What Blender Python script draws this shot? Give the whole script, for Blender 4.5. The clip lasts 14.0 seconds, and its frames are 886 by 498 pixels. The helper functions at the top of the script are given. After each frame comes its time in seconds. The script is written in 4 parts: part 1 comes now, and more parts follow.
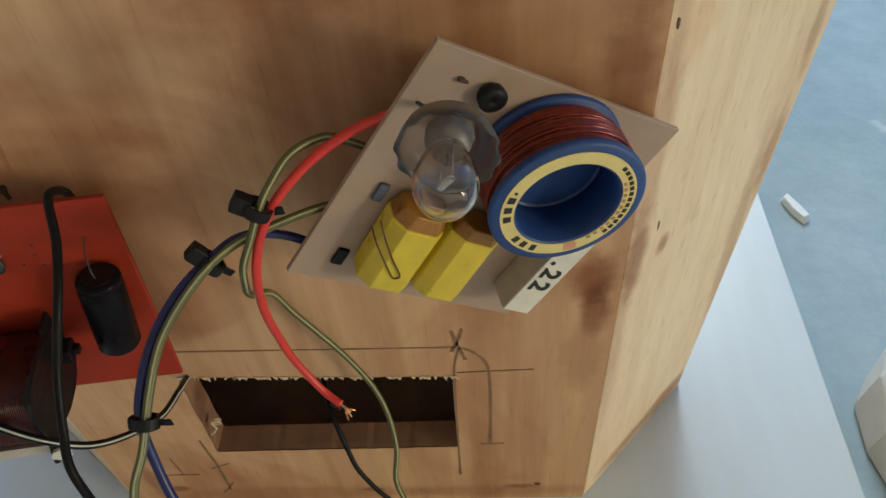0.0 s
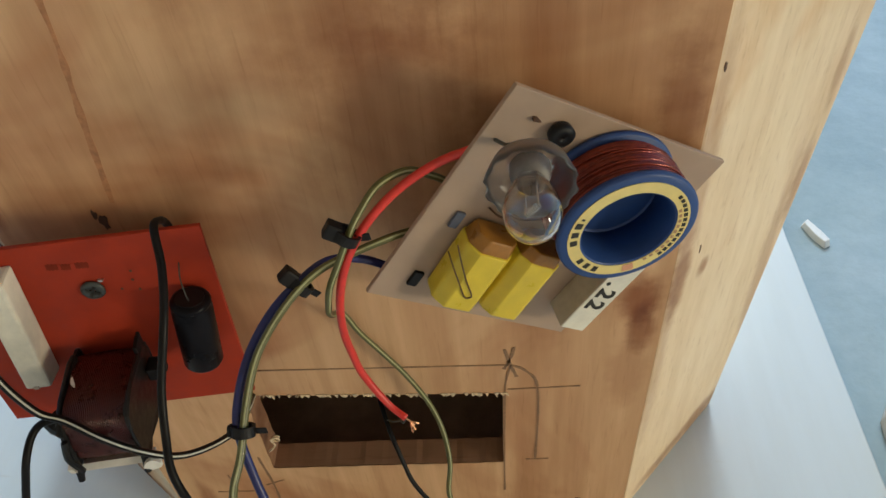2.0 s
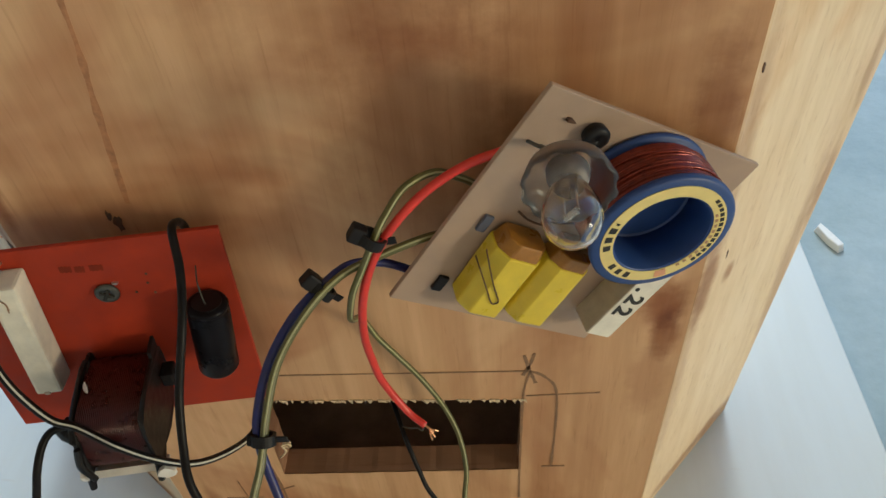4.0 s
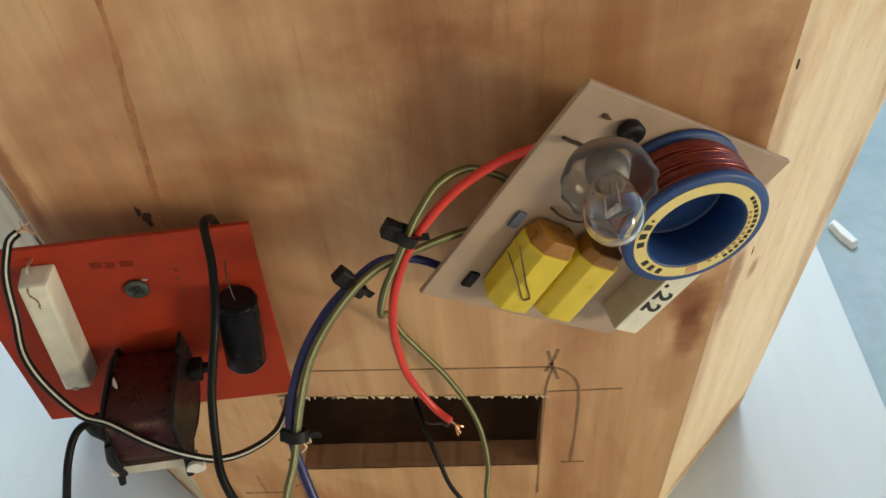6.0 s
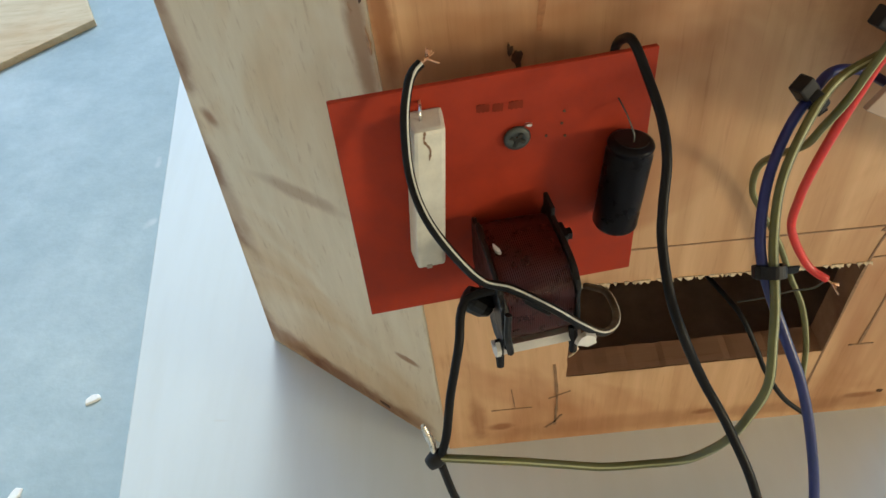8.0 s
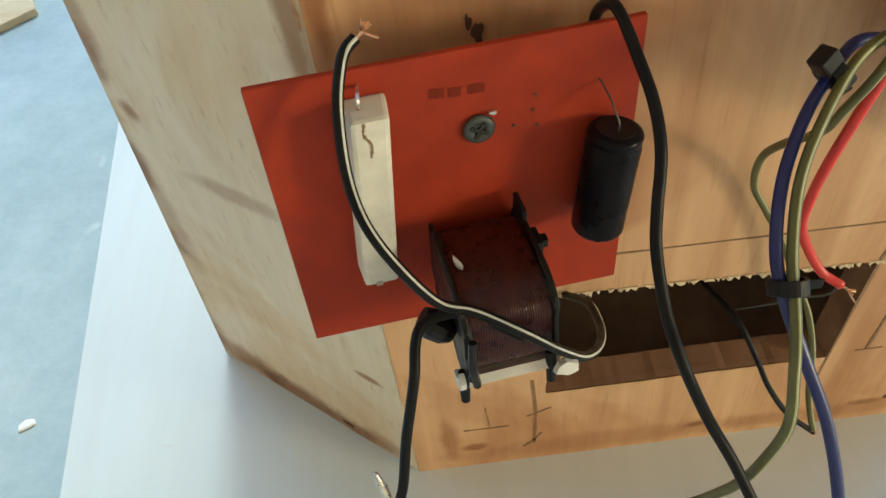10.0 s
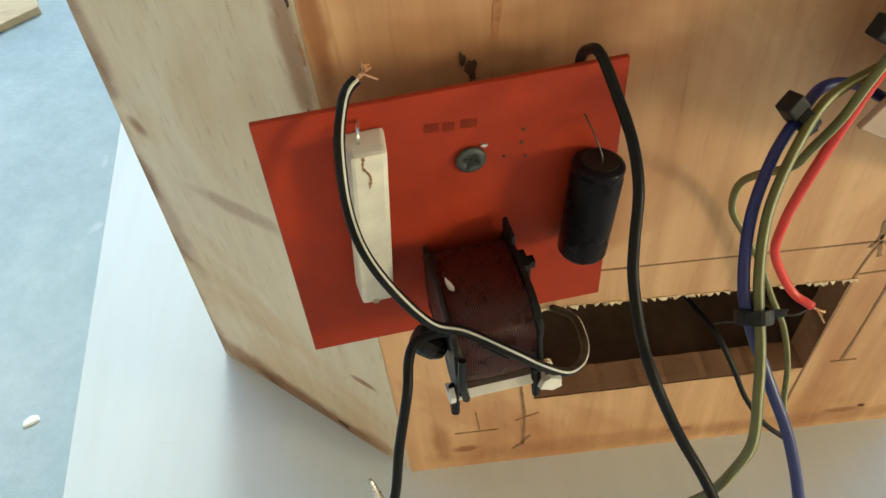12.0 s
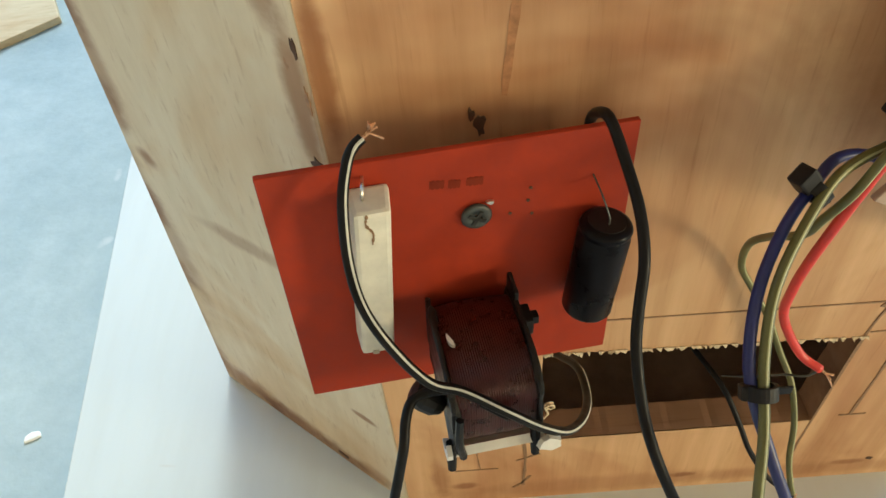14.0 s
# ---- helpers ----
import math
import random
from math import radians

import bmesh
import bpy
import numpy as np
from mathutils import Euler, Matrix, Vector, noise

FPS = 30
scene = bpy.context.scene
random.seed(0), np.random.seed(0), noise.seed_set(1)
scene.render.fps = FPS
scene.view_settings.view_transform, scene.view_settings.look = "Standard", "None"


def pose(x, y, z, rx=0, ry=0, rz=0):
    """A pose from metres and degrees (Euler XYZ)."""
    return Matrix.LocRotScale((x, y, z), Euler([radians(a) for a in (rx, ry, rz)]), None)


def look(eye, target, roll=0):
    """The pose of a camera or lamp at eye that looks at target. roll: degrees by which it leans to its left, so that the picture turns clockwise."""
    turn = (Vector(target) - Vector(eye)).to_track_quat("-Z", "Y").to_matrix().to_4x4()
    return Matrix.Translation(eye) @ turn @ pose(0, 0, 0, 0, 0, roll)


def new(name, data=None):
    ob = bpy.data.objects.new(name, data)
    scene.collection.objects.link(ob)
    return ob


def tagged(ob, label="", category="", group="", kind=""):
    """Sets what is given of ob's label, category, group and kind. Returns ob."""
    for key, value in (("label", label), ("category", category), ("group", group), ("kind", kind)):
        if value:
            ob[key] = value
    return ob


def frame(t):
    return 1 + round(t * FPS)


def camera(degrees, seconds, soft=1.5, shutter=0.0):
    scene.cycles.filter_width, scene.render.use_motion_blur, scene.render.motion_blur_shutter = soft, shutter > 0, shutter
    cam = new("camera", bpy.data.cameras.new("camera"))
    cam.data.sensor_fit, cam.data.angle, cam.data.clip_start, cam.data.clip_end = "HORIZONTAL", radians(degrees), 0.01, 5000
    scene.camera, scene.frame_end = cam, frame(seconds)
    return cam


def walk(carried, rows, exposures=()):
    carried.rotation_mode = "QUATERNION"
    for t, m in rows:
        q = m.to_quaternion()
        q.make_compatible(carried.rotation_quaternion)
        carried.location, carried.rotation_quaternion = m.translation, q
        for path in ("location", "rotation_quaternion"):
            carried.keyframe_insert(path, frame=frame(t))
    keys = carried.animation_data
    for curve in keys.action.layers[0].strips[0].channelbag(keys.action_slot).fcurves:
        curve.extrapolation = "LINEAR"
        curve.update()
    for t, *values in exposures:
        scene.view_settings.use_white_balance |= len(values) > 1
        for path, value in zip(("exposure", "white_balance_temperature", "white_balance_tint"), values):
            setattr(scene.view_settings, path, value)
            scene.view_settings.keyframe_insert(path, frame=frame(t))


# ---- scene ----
cam = camera(59.8, 14.0)
PATH = [
    (0, (0.027, -0.148, 0.333), (-0.1, 1.178, -1.158), -6.2),
    (0.5, (0.026, -0.151, 0.34), (-0.1, 1.182, -1.146), -6.2),
    (1, (0.018, -0.154, 0.348), (-0.114, 1.2, -1.118), -6.6),
    (1.5, (0.016, -0.161, 0.35), (-0.126, 1.215, -1.095), -6.8),
    (2, (0.012, -0.162, 0.347), (-0.131, 1.22, -1.093), -6.9),
    (2.5, (0.011, -0.162, 0.346), (-0.131, 1.221, -1.092), -6.9),
    (3, (0.005, -0.16, 0.343), (-0.135, 1.225, -1.093), -6.7),
    (5.5, (0.003, -0.157, 0.346), (-0.129, 1.221, -1.098), -6.2),
    (6, (-0.004, -0.158, 0.345), (-0.141, 1.218, -1.1), -6.4),
    (6.5, (-0.028, -0.164, 0.34), (-0.165, 1.217, -1.1), -6.0),
    (7, (-0.065, -0.169, 0.339), (-0.214, 1.215, -1.097), -6.8),
    (7.5, (-0.108, -0.175, 0.32), (-0.223, 1.176, -1.151), -8.1),
    (8, (-0.119, -0.164, 0.311), (-0.21, 1.172, -1.175), -9.2),
    (8.5, (-0.116, -0.146, 0.296), (-0.17, 1.166, -1.212), -8.2),
    (8.7, (-0.113, -0.137, 0.294), (-0.168, 1.178, -1.212), -8.5),
    (10.8, (-0.116, -0.14, 0.289), (-0.151, 1.169, -1.222), -8.7),
    (11, (-0.117, -0.14, 0.291), (-0.149, 1.161, -1.228), -8.5),
    (11.5, (-0.117, -0.139, 0.298), (-0.153, 1.157, -1.225), -8.1),
    (12, (-0.112, -0.141, 0.302), (-0.146, 1.156, -1.22), -7.9),
    (12.5, (-0.118, -0.139, 0.298), (-0.156, 1.156, -1.226), -7.8),
    (13, (-0.126, -0.138, 0.297), (-0.175, 1.158, -1.225), -7.3),
    (13.5, (-0.119, -0.132, 0.301), (-0.171, 1.177, -1.21), -7.4),
    (14, (-0.109, -0.132, 0.307), (-0.172, 1.184, -1.198), -6.8),
]
walk(cam, [(t, look(eye, target, roll)) for t, eye, target, roll in PATH],
     [(0, -0.48, 5600, 1), (1, -0.34, 5650, 1), (3.2, -0.30, 5750, 1), (5.5, -0.16, 5850, 1), (6.5, -0.02, 5850, 0), (7.5, 0.06, 5850, 1), (8.5, 0.06, 5900, -1), (11, 0.31, 6050, -4), (14, 0.31, 6200, -3)])

# ---- light ----
FLOOR = -0.005
world = bpy.data.worlds.new("sky_world")
scene.world = world
world.use_nodes = True
wn = world.node_tree
sky = wn.nodes.new("ShaderNodeTexSky")
sky.sky_type, sky.sun_disc = "NISHITA", False
sky.sun_elevation, sky.sun_rotation = radians(48), radians(5)
wn.links.new(sky.outputs[0], wn.nodes["Background"].inputs[0])
wn.nodes["Background"].inputs[1].default_value = 0.215
sun = new("sun", bpy.data.lights.new("sun", "SUN"))
sun.data.energy, sun.data.angle = 1.8, radians(22)
sun.data.color = (0.95, 0.99, 1.0)
sun.matrix_world = look((0.25, 2.9, 3.3), (0, 0, 0))
# added area lamp in an unseen east opening, giving low warm light
KEY_Y, KEY_Z, KEY_W, KEY_H = -0.87, 0.33, 0.32, 0.42
key_lamp = new("added_key_lamp", bpy.data.lights.new("added_key_lamp", "AREA"))
key_lamp.data.shape, key_lamp.data.size, key_lamp.data.size_y, key_lamp.data.energy = "RECTANGLE", KEY_W, KEY_H, 23.0
key_lamp.data.color = (1, 0.80, 0.53)
key_lamp.matrix_world = look((1.72, KEY_Y, KEY_Z), (0.0, KEY_Y, KEY_Z))


# ---- materials ----
def material(name, rough=0.5, metal=0.0, color=(0.5, 0.5, 0.5), spec=0.5):
    m = bpy.data.materials.new(name)
    m.use_nodes = True
    b = m.node_tree.nodes["Principled BSDF"]
    b.inputs["Base Color"].default_value = (*color, 1)
    b.inputs["Roughness"].default_value = rough
    b.inputs["Metallic"].default_value = metal
    b.inputs["Specular IOR Level"].default_value = spec
    return m, m.node_tree.nodes, m.node_tree.links, b


def noise_node(n, l, scale, stretch=(1, 1, 1), detail=5, rough=0.55, distort=0.0):
    tc = n.new("ShaderNodeTexCoord")
    mp = n.new("ShaderNodeMapping")
    mp.inputs["Scale"].default_value = stretch
    t = n.new("ShaderNodeTexNoise")
    t.inputs["Scale"].default_value = scale
    t.inputs["Detail"].default_value = detail
    t.inputs["Roughness"].default_value = rough
    t.inputs["Distortion"].default_value = distort
    l.new(tc.outputs["Object"], mp.inputs[0])
    l.new(mp.outputs[0], t.inputs["Vector"])
    return t.outputs[0]


def ramp(n, l, src, stops):
    r = n.new("ShaderNodeValToRGB")
    e = r.color_ramp.elements
    while len(e) < len(stops):
        e.new(0.5)
    for k, (p, c) in zip(e, stops):
        k.position, k.color = p, (*c, 1)
    l.new(src, r.inputs[0])
    return r.outputs[0]


def blend(n, l, a, b, fac, mode="MIX"):
    m = n.new("ShaderNodeMix")
    m.data_type, m.blend_type = "RGBA", mode
    if isinstance(fac, float):
        m.inputs[0].default_value = fac
    else:
        l.new(fac, m.inputs[0])
    for sock, v in ((6, a), (7, b)):
        if isinstance(v, tuple):
            m.inputs[sock].default_value = (*v, 1)
        else:
            l.new(v, m.inputs[sock])
    return m.outputs[2]


def bump(n, l, b, src, strength, dist):
    k = n.new("ShaderNodeBump")
    k.inputs["Strength"].default_value = strength
    k.inputs["Distance"].default_value = dist
    l.new(src, k.inputs["Height"])
    l.new(k.outputs[0], b.inputs["Normal"])


def spot(n, l, center, radii, wob, strength):
    """A soft patch round a place, for stains and painted shade: 1 at its heart, 0 outside its wandering rim."""
    tc = n.new("ShaderNodeTexCoord")
    sub = n.new("ShaderNodeVectorMath")
    sub.operation = "SUBTRACT"
    sub.inputs[1].default_value = center
    l.new(tc.outputs["Object"], sub.inputs[0])
    div = n.new("ShaderNodeVectorMath")
    div.operation = "DIVIDE"
    div.inputs[1].default_value = radii
    l.new(sub.outputs[0], div.inputs[0])
    ln = n.new("ShaderNodeVectorMath")
    ln.operation = "LENGTH"
    l.new(div.outputs[0], ln.inputs[0])
    add = n.new("ShaderNodeMath")
    add.operation = "ADD"
    l.new(ln.outputs["Value"], add.inputs[0])
    l.new(wob, add.inputs[1])
    mr = n.new("ShaderNodeMapRange")
    mr.interpolation_type = "SMOOTHSTEP"
    mr.inputs[1].default_value, mr.inputs[2].default_value = 2.05, 1.0
    mr.inputs[3].default_value, mr.inputs[4].default_value = 0.0, strength
    l.new(add.outputs[0], mr.inputs[0])
    return mr.outputs[0]


def plywood(name, light, dark, stain, stretch, stain_amount=(0.52, 0.75), spots=(), grain=0.75, spot_color=(0.45, 0.27, 0.17)):
    m, n, l, b = material(name, 0.55, spec=0.35)
    broad = noise_node(n, l, 22, stretch, 3, 0.5, 0.6)
    fine = noise_node(n, l, 120, stretch, 6, 0.65)
    pores = noise_node(n, l, 420, stretch, 3, 0.7)
    blot = noise_node(n, l, 9, (1, 1, 1), 4, 0.6, 0.8)
    base = ramp(n, l, broad, [(0.32, dark), (0.5, light), (0.68, tuple(0.5 * (x + y) for x, y in zip(light, dark)))])
    streak = ramp(n, l, fine, [(0.3, (0.78, 0.74, 0.7)), (0.62, (1, 1, 1))])
    c = blend(n, l, base, streak, grain, "MULTIPLY")
    pore = ramp(n, l, pores, [(0.30, (0.62, 0.5, 0.4)), (0.42, (1, 1, 1))])
    c = blend(n, l, c, pore, 0.35, "MULTIPLY")
    mask = ramp(n, l, blot, [(stain_amount[0], (0, 0, 0)), (stain_amount[1], (1, 1, 1))])
    c = blend(n, l, c, blend(n, l, c, stain, 1.0, "MULTIPLY"), mask)
    wob = noise_node(n, l, 130, (1, 1, 1), 4, 0.6)
    for center, radii, strength in spots:
        c = blend(n, l, c, blend(n, l, c, spot_color, 1.0, "MULTIPLY"), spot(n, l, center, radii, wob, strength))
    l.new(c, b.inputs["Base Color"])
    l.new(ramp(n, l, fine, [(0.3, (0.68, 0.68, 0.68)), (0.7, (0.42, 0.42, 0.42))]), b.inputs["Roughness"])
    bump(n, l, b, fine, 0.25, 0.0006)
    return m


def plain(name, color, rough=0.5, metal=0.0, vary=0.12, scale=300, bumpy=0.1, spec=0.5):
    m, n, l, b = material(name, rough, metal, color, spec)
    t = noise_node(n, l, scale, (1, 1, 1), 5, 0.6)
    lo = tuple(max(0, x * (1 - vary)) for x in color)
    hi = tuple(min(1, x * (1 + vary)) for x in color)
    l.new(ramp(n, l, t, [(0.3, lo), (0.7, hi)]), b.inputs["Base Color"])
    l.new(ramp(n, l, t, [(0.3, (rough * 0.8,) * 3), (0.7, (min(1, rough * 1.2),) * 3)]), b.inputs["Roughness"])
    if bumpy:
        bump(n, l, b, t, bumpy, 0.0004)
    return m


def concrete():
    m, n, l, b = material("floor_concrete", 0.7)
    big = noise_node(n, l, 5, (1, 1, 1), 6, 0.6, 0.5)
    small = noise_node(n, l, 60, (1, 1, 1), 6, 0.65)
    c = ramp(n, l, big, [(0.3, (0.32, 0.41, 0.445)), (0.55, (0.42, 0.51, 0.54)), (0.75, (0.53, 0.61, 0.63))])
    c = blend(n, l, c, ramp(n, l, small, [(0.3, (0.8, 0.82, 0.84)), (0.7, (1, 1, 1))]), 0.8, "MULTIPLY")
    spots = noise_node(n, l, 26, (1, 1, 1), 2, 0.4)
    c = blend(n, l, c, (0.66, 0.68, 0.68), ramp(n, l, spots, [(0.75, (0, 0, 0)), (0.80, (1, 1, 1))]))
    l.new(c, b.inputs["Base Color"])
    bump(n, l, b, small, 0.3, 0.002)
    return m


def sheet_material():
    m, n, l, b = material("pale_sheet", 0.24)
    big = noise_node(n, l, 6, (1, 0.4, 1), 4, 0.55)
    fine = noise_node(n, l, 90, (1, 0.12, 1), 4, 0.6)
    c = ramp(n, l, big, [(0.3, (0.60, 0.64, 0.63)), (0.7, (0.68, 0.72, 0.71))])
    c = blend(n, l, c, ramp(n, l, fine, [(0.35, (0.9, 0.88, 0.84)), (0.6, (1, 1, 1))]), 0.3, "MULTIPLY")
    flecks = noise_node(n, l, 38, (0.5, 1.6, 1), 2, 0.5)
    c = blend(n, l, c, (0.5, 0.4, 0.28), ramp(n, l, flecks, [(0.74, (0, 0, 0)), (0.79, (0.7, 0.7, 0.7))]))
    l.new(c, b.inputs["Base Color"])
    b.inputs["Coat Weight"].default_value = 1
    b.inputs["Coat Roughness"].default_value = 0.35
    b.inputs["Coat IOR"].default_value = 1.5
    bump(n, l, b, fine, 0.04, 0.0004)
    return m


def glass(name, rough=0.0, color=(1, 1, 1), ior=1.45):
    m, n, l, b = material(name, rough, 0, color)
    b.inputs["Transmission Weight"].default_value = 1
    b.inputs["IOR"].default_value = ior
    return m


M_BACK = plywood("plywood_back", (0.68, 0.432, 0.24), (0.46, 0.24, 0.115), (0.64, 0.44, 0.34), (1, 1, 0.06), (0.47, 0.70), spots=(
    ((0.057, 0, 0.150), (0.006, 0.01, 0.011), 0.9), ((0.059, 0, 0.136), (0.004, 0.01, 0.012), 0.8), ((0.056, 0, 0.110), (0.006, 0.01, 0.020), 0.4),
    ((0.060, 0, 0.225), (0.005, 0.01, 0.020), 0.6), ((-0.118, 0, 0.0105), (0.005, 0.01, 0.0025), 0.8), ((-0.030, 0, 0.0065), (0.004, 0.01, 0.002), 0.8),
    ((0.035, 0, 0.0075), (0.006, 0.01, 0.002), 0.7), ((-0.06, 0, 0.004), (0.06, 0.01, 0.006), 0.35), ((0.02, 0, 0.003), (0.05, 0.01, 0.005), 0.35),
    # the three broad spots above z 0.2 paint the cream board's cast shadow
    ((-0.136, 0, 0.215), (0.0025, 0.01, 0.018), 0.8), ((-0.012, 0, 0.225), (0.022, 0.01, 0.035), 0.42), ((0.03, 0, 0.24), (0.03, 0.01, 0.05), 0.42), ((-0.03, 0, 0.275), (0.03, 0.01, 0.03), 0.4), ((-0.127, 0, 0.018), (0.003, 0.01, 0.014), 0.6)))
SIDE_SPOTS = (
    ((-0.2275, 0.0695, 0.022), (0.006, 0.01, 0.014), 0.7), ((-0.2245, 0.0665, 0.058), (0.004, 0.01, 0.016), 0.6), ((-0.2205, 0.063, 0.085), (0.005, 0.01, 0.010), 0.7),
    ((-0.215, 0.058, 0.128), (0.0035, 0.01, 0.012), 0.8), ((-0.2105, 0.054, 0.172), (0.004, 0.01, 0.010), 0.7), ((-0.207, 0.051, 0.215), (0.004, 0.01, 0.016), 0.8),
    ((-0.183, 0.034, -0.001), (0.030, 0.03, 0.010), 0.55), ((-0.146, 0.003, 0.17), (0.002, 0.01, 0.012), 0.7), ((-0.155, 0.011, 0.004), (0.008, 0.01, 0.006), 0.6),
    ((0.128, 0.066, 0.14), (0.003, 0.01, 0.02), 0.6), ((0.131, 0.069, 0.19), (0.003, 0.01, 0.016), 0.5), ((0.069, 0.005, 0.155), (0.004, 0.01, 0.018), 0.7),
    ((-0.2165, 0.0605, 0.006), (0.020, 0.03, 0.009), 0.8), ((-0.194, 0.043, 0.002), (0.018, 0.03, 0.007), 0.8), ((-0.168, 0.022, 0.000), (0.016, 0.02, 0.005), 0.7),
    ((-0.205, 0.052, 0.153), (0.003, 0.004, 0.004), 0.9), ((-0.207, 0.054, 0.190), (0.004, 0.01, 0.022), 0.6), ((-0.214, 0.06, 0.11), (0.005, 0.01, 0.04), 0.5),
    ((-0.152, 0.0085, 0.056), (0.005, 0.006, 0.0018), 0.9), ((-0.1425, 0.002, 0.205), (0.0028, 0.01, 0.020), 0.8), ((-0.145, 0.004, 0.235), (0.003, 0.01, 0.012), 0.7),
    ((-0.178, 0.029, 0.132), (0.016, 0.02, 0.0035), 0.5), ((0.070, 0.004, 0.20), (0.004, 0.01, 0.05), 0.5), ((0.0795, 0.0165, 0.149), (0.003, 0.004, 0.004), 0.8),
    ((0.105, 0.044, 0.004), (0.016, 0.02, 0.007), 0.7), ((0.082, 0.020, 0.003), (0.014, 0.02, 0.005), 0.6), ((0.122, 0.06, 0.10), (0.004, 0.01, 0.06), 0.4), ((0.067, 0.003, 0.11), (0.003, 0.01, 0.05), 0.4))
M_SIDE = plywood("plywood_side", (0.78, 0.625, 0.415), (0.70, 0.53, 0.33), (0.80, 0.62, 0.42), (1, 1, 0.2), (0.5, 0.68), spots=SIDE_SPOTS, grain=0.45)
# left panel's copy of the side wood, lightened for the daylight on it
M_SIDE_LIT = plywood("plywood_lit_side", (0.80, 0.70, 0.53), (0.75, 0.615, 0.43), (0.87, 0.73, 0.55), (1, 1, 0.2), (0.5, 0.68), spots=SIDE_SPOTS, grain=0.4)
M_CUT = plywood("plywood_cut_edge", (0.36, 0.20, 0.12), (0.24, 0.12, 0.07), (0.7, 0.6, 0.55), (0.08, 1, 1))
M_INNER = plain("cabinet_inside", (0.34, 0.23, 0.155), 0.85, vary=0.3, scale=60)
M_OFFCUT = plywood("plywood_offcut", (0.68, 0.56, 0.36), (0.6, 0.45, 0.26), (0.85, 0.7, 0.55), (0.15, 1, 1))
M_FLOOR = concrete()
M_SHEET = sheet_material()
M_WALL = plain("wall_paint", (0.62, 0.49, 0.34), 0.8, vary=0.05, scale=8, bumpy=0.05)
M_SPLINT = plain("torn_wood_fibre", (0.70, 0.56, 0.38), 0.8, vary=0.3, scale=900)
M_PENCIL = plain("pencil_graphite", (0.25, 0.145, 0.08), 0.7, vary=0.35, scale=900, bumpy=0)
M_KNOT = plain("dark_knot", (0.085, 0.04, 0.02), 0.75, vary=0.4, scale=700)
M_STAIN = plain("glue_stain", (0.40, 0.225, 0.115), 0.6, vary=0.3, scale=300, bumpy=0)
M_GRAIN = plain("red_grain_streak", (0.40, 0.19, 0.09), 0.6, vary=0.3, scale=300, bumpy=0, spec=0.3)
M_RED = plain("red_board", (0.32, 0.033, 0.012), 0.6, vary=0.12, scale=140, bumpy=0.03, spec=0.2)
M_TAN = plain("tan_board", (0.385, 0.275, 0.20), 0.5, vary=0.06, scale=120, bumpy=0.03)
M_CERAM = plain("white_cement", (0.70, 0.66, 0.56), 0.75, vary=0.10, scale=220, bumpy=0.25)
# the white cement darkened, to paint shade on resistor sides and the notch
M_CERAM_SHADE = plain("cement_in_shade", (0.42, 0.36, 0.29), 0.8, vary=0.12, scale=260, bumpy=0.25)
M_BLACK = plain("black_plastic", (0.009, 0.008, 0.009), 0.5, vary=0.3, scale=250, bumpy=0.05, spec=0.25)
M_SLEEVE = plain("capacitor_sleeve", (0.007, 0.006, 0.008), 0.30, vary=0.3, scale=150, bumpy=0.03, spec=0.10)
M_TAPE = plain("black_tape", (0.010, 0.009, 0.009), 0.4, vary=0.4, scale=350, bumpy=0.35, spec=0.3)
M_SCREW = plain("zinc_screw", (0.085, 0.09, 0.085), 0.5, 0.6, vary=0.25, scale=900)
M_COPPER = plain("enamelled_copper", (0.20, 0.026, 0.012), 0.20, 0.35, vary=0.3, scale=500, bumpy=0.02)
M_COPPER_DARK = plain("dark_enamelled_copper", (0.055, 0.008, 0.006), 0.3, 0.2, vary=0.35, scale=300, bumpy=0.02)
M_BARE = plain("bare_copper", (0.80, 0.48, 0.30), 0.30, 0.9, vary=0.2, scale=900)
M_TIN = plain("tinned_copper", (0.66, 0.62, 0.56), 0.3, 0.9, vary=0.2, scale=900)
M_BLUE = plain("blue_bobbin", (0.020, 0.055, 0.20), 0.5, vary=0.12, scale=200, bumpy=0.03)
M_LABEL = plain("yellow_paper_label", (0.72, 0.58, 0.22), 0.6, vary=0.06, scale=300, bumpy=0.02)
M_INK = plain("printed_ink", (0.02, 0.017, 0.012), 0.6, vary=0.2, bumpy=0)
M_YELLOW = plain("yellow_film", (0.66, 0.50, 0.03), 0.33, vary=0.08, scale=160, bumpy=0.04)
M_RESIN = plain("amber_resin", (0.30, 0.13, 0.015), 0.3, vary=0.25, scale=200, bumpy=0.05)
M_WIRE_BLACK = plain("black_insulation", (0.007, 0.006, 0.006), 0.45, vary=0.2, scale=300, bumpy=0.03, spec=0.18)
M_WIRE_BLUE = plain("blue_insulation", (0.015, 0.020, 0.12), 0.38, vary=0.15, scale=300, bumpy=0.03)
M_WIRE_RED = plain("red_insulation", (0.62, 0.035, 0.025), 0.38, vary=0.12, scale=300, bumpy=0.03)
M_WIRE_OLIVE = plain("olive_insulation", (0.105, 0.10, 0.028), 0.4, vary=0.15, scale=300, bumpy=0.03)
M_STRIPE = plain("pale_stripe", (0.55, 0.54, 0.47), 0.42, vary=0.1, scale=400, bumpy=0.02)
M_STRIPE_OLIVE = plain("pale_olive_stripe", (0.38, 0.38, 0.20), 0.42, vary=0.1, scale=400, bumpy=0.02)
M_WHITE = plain("white_plastic", (0.74, 0.71, 0.66), 0.5, vary=0.08, scale=250, bumpy=0.05)
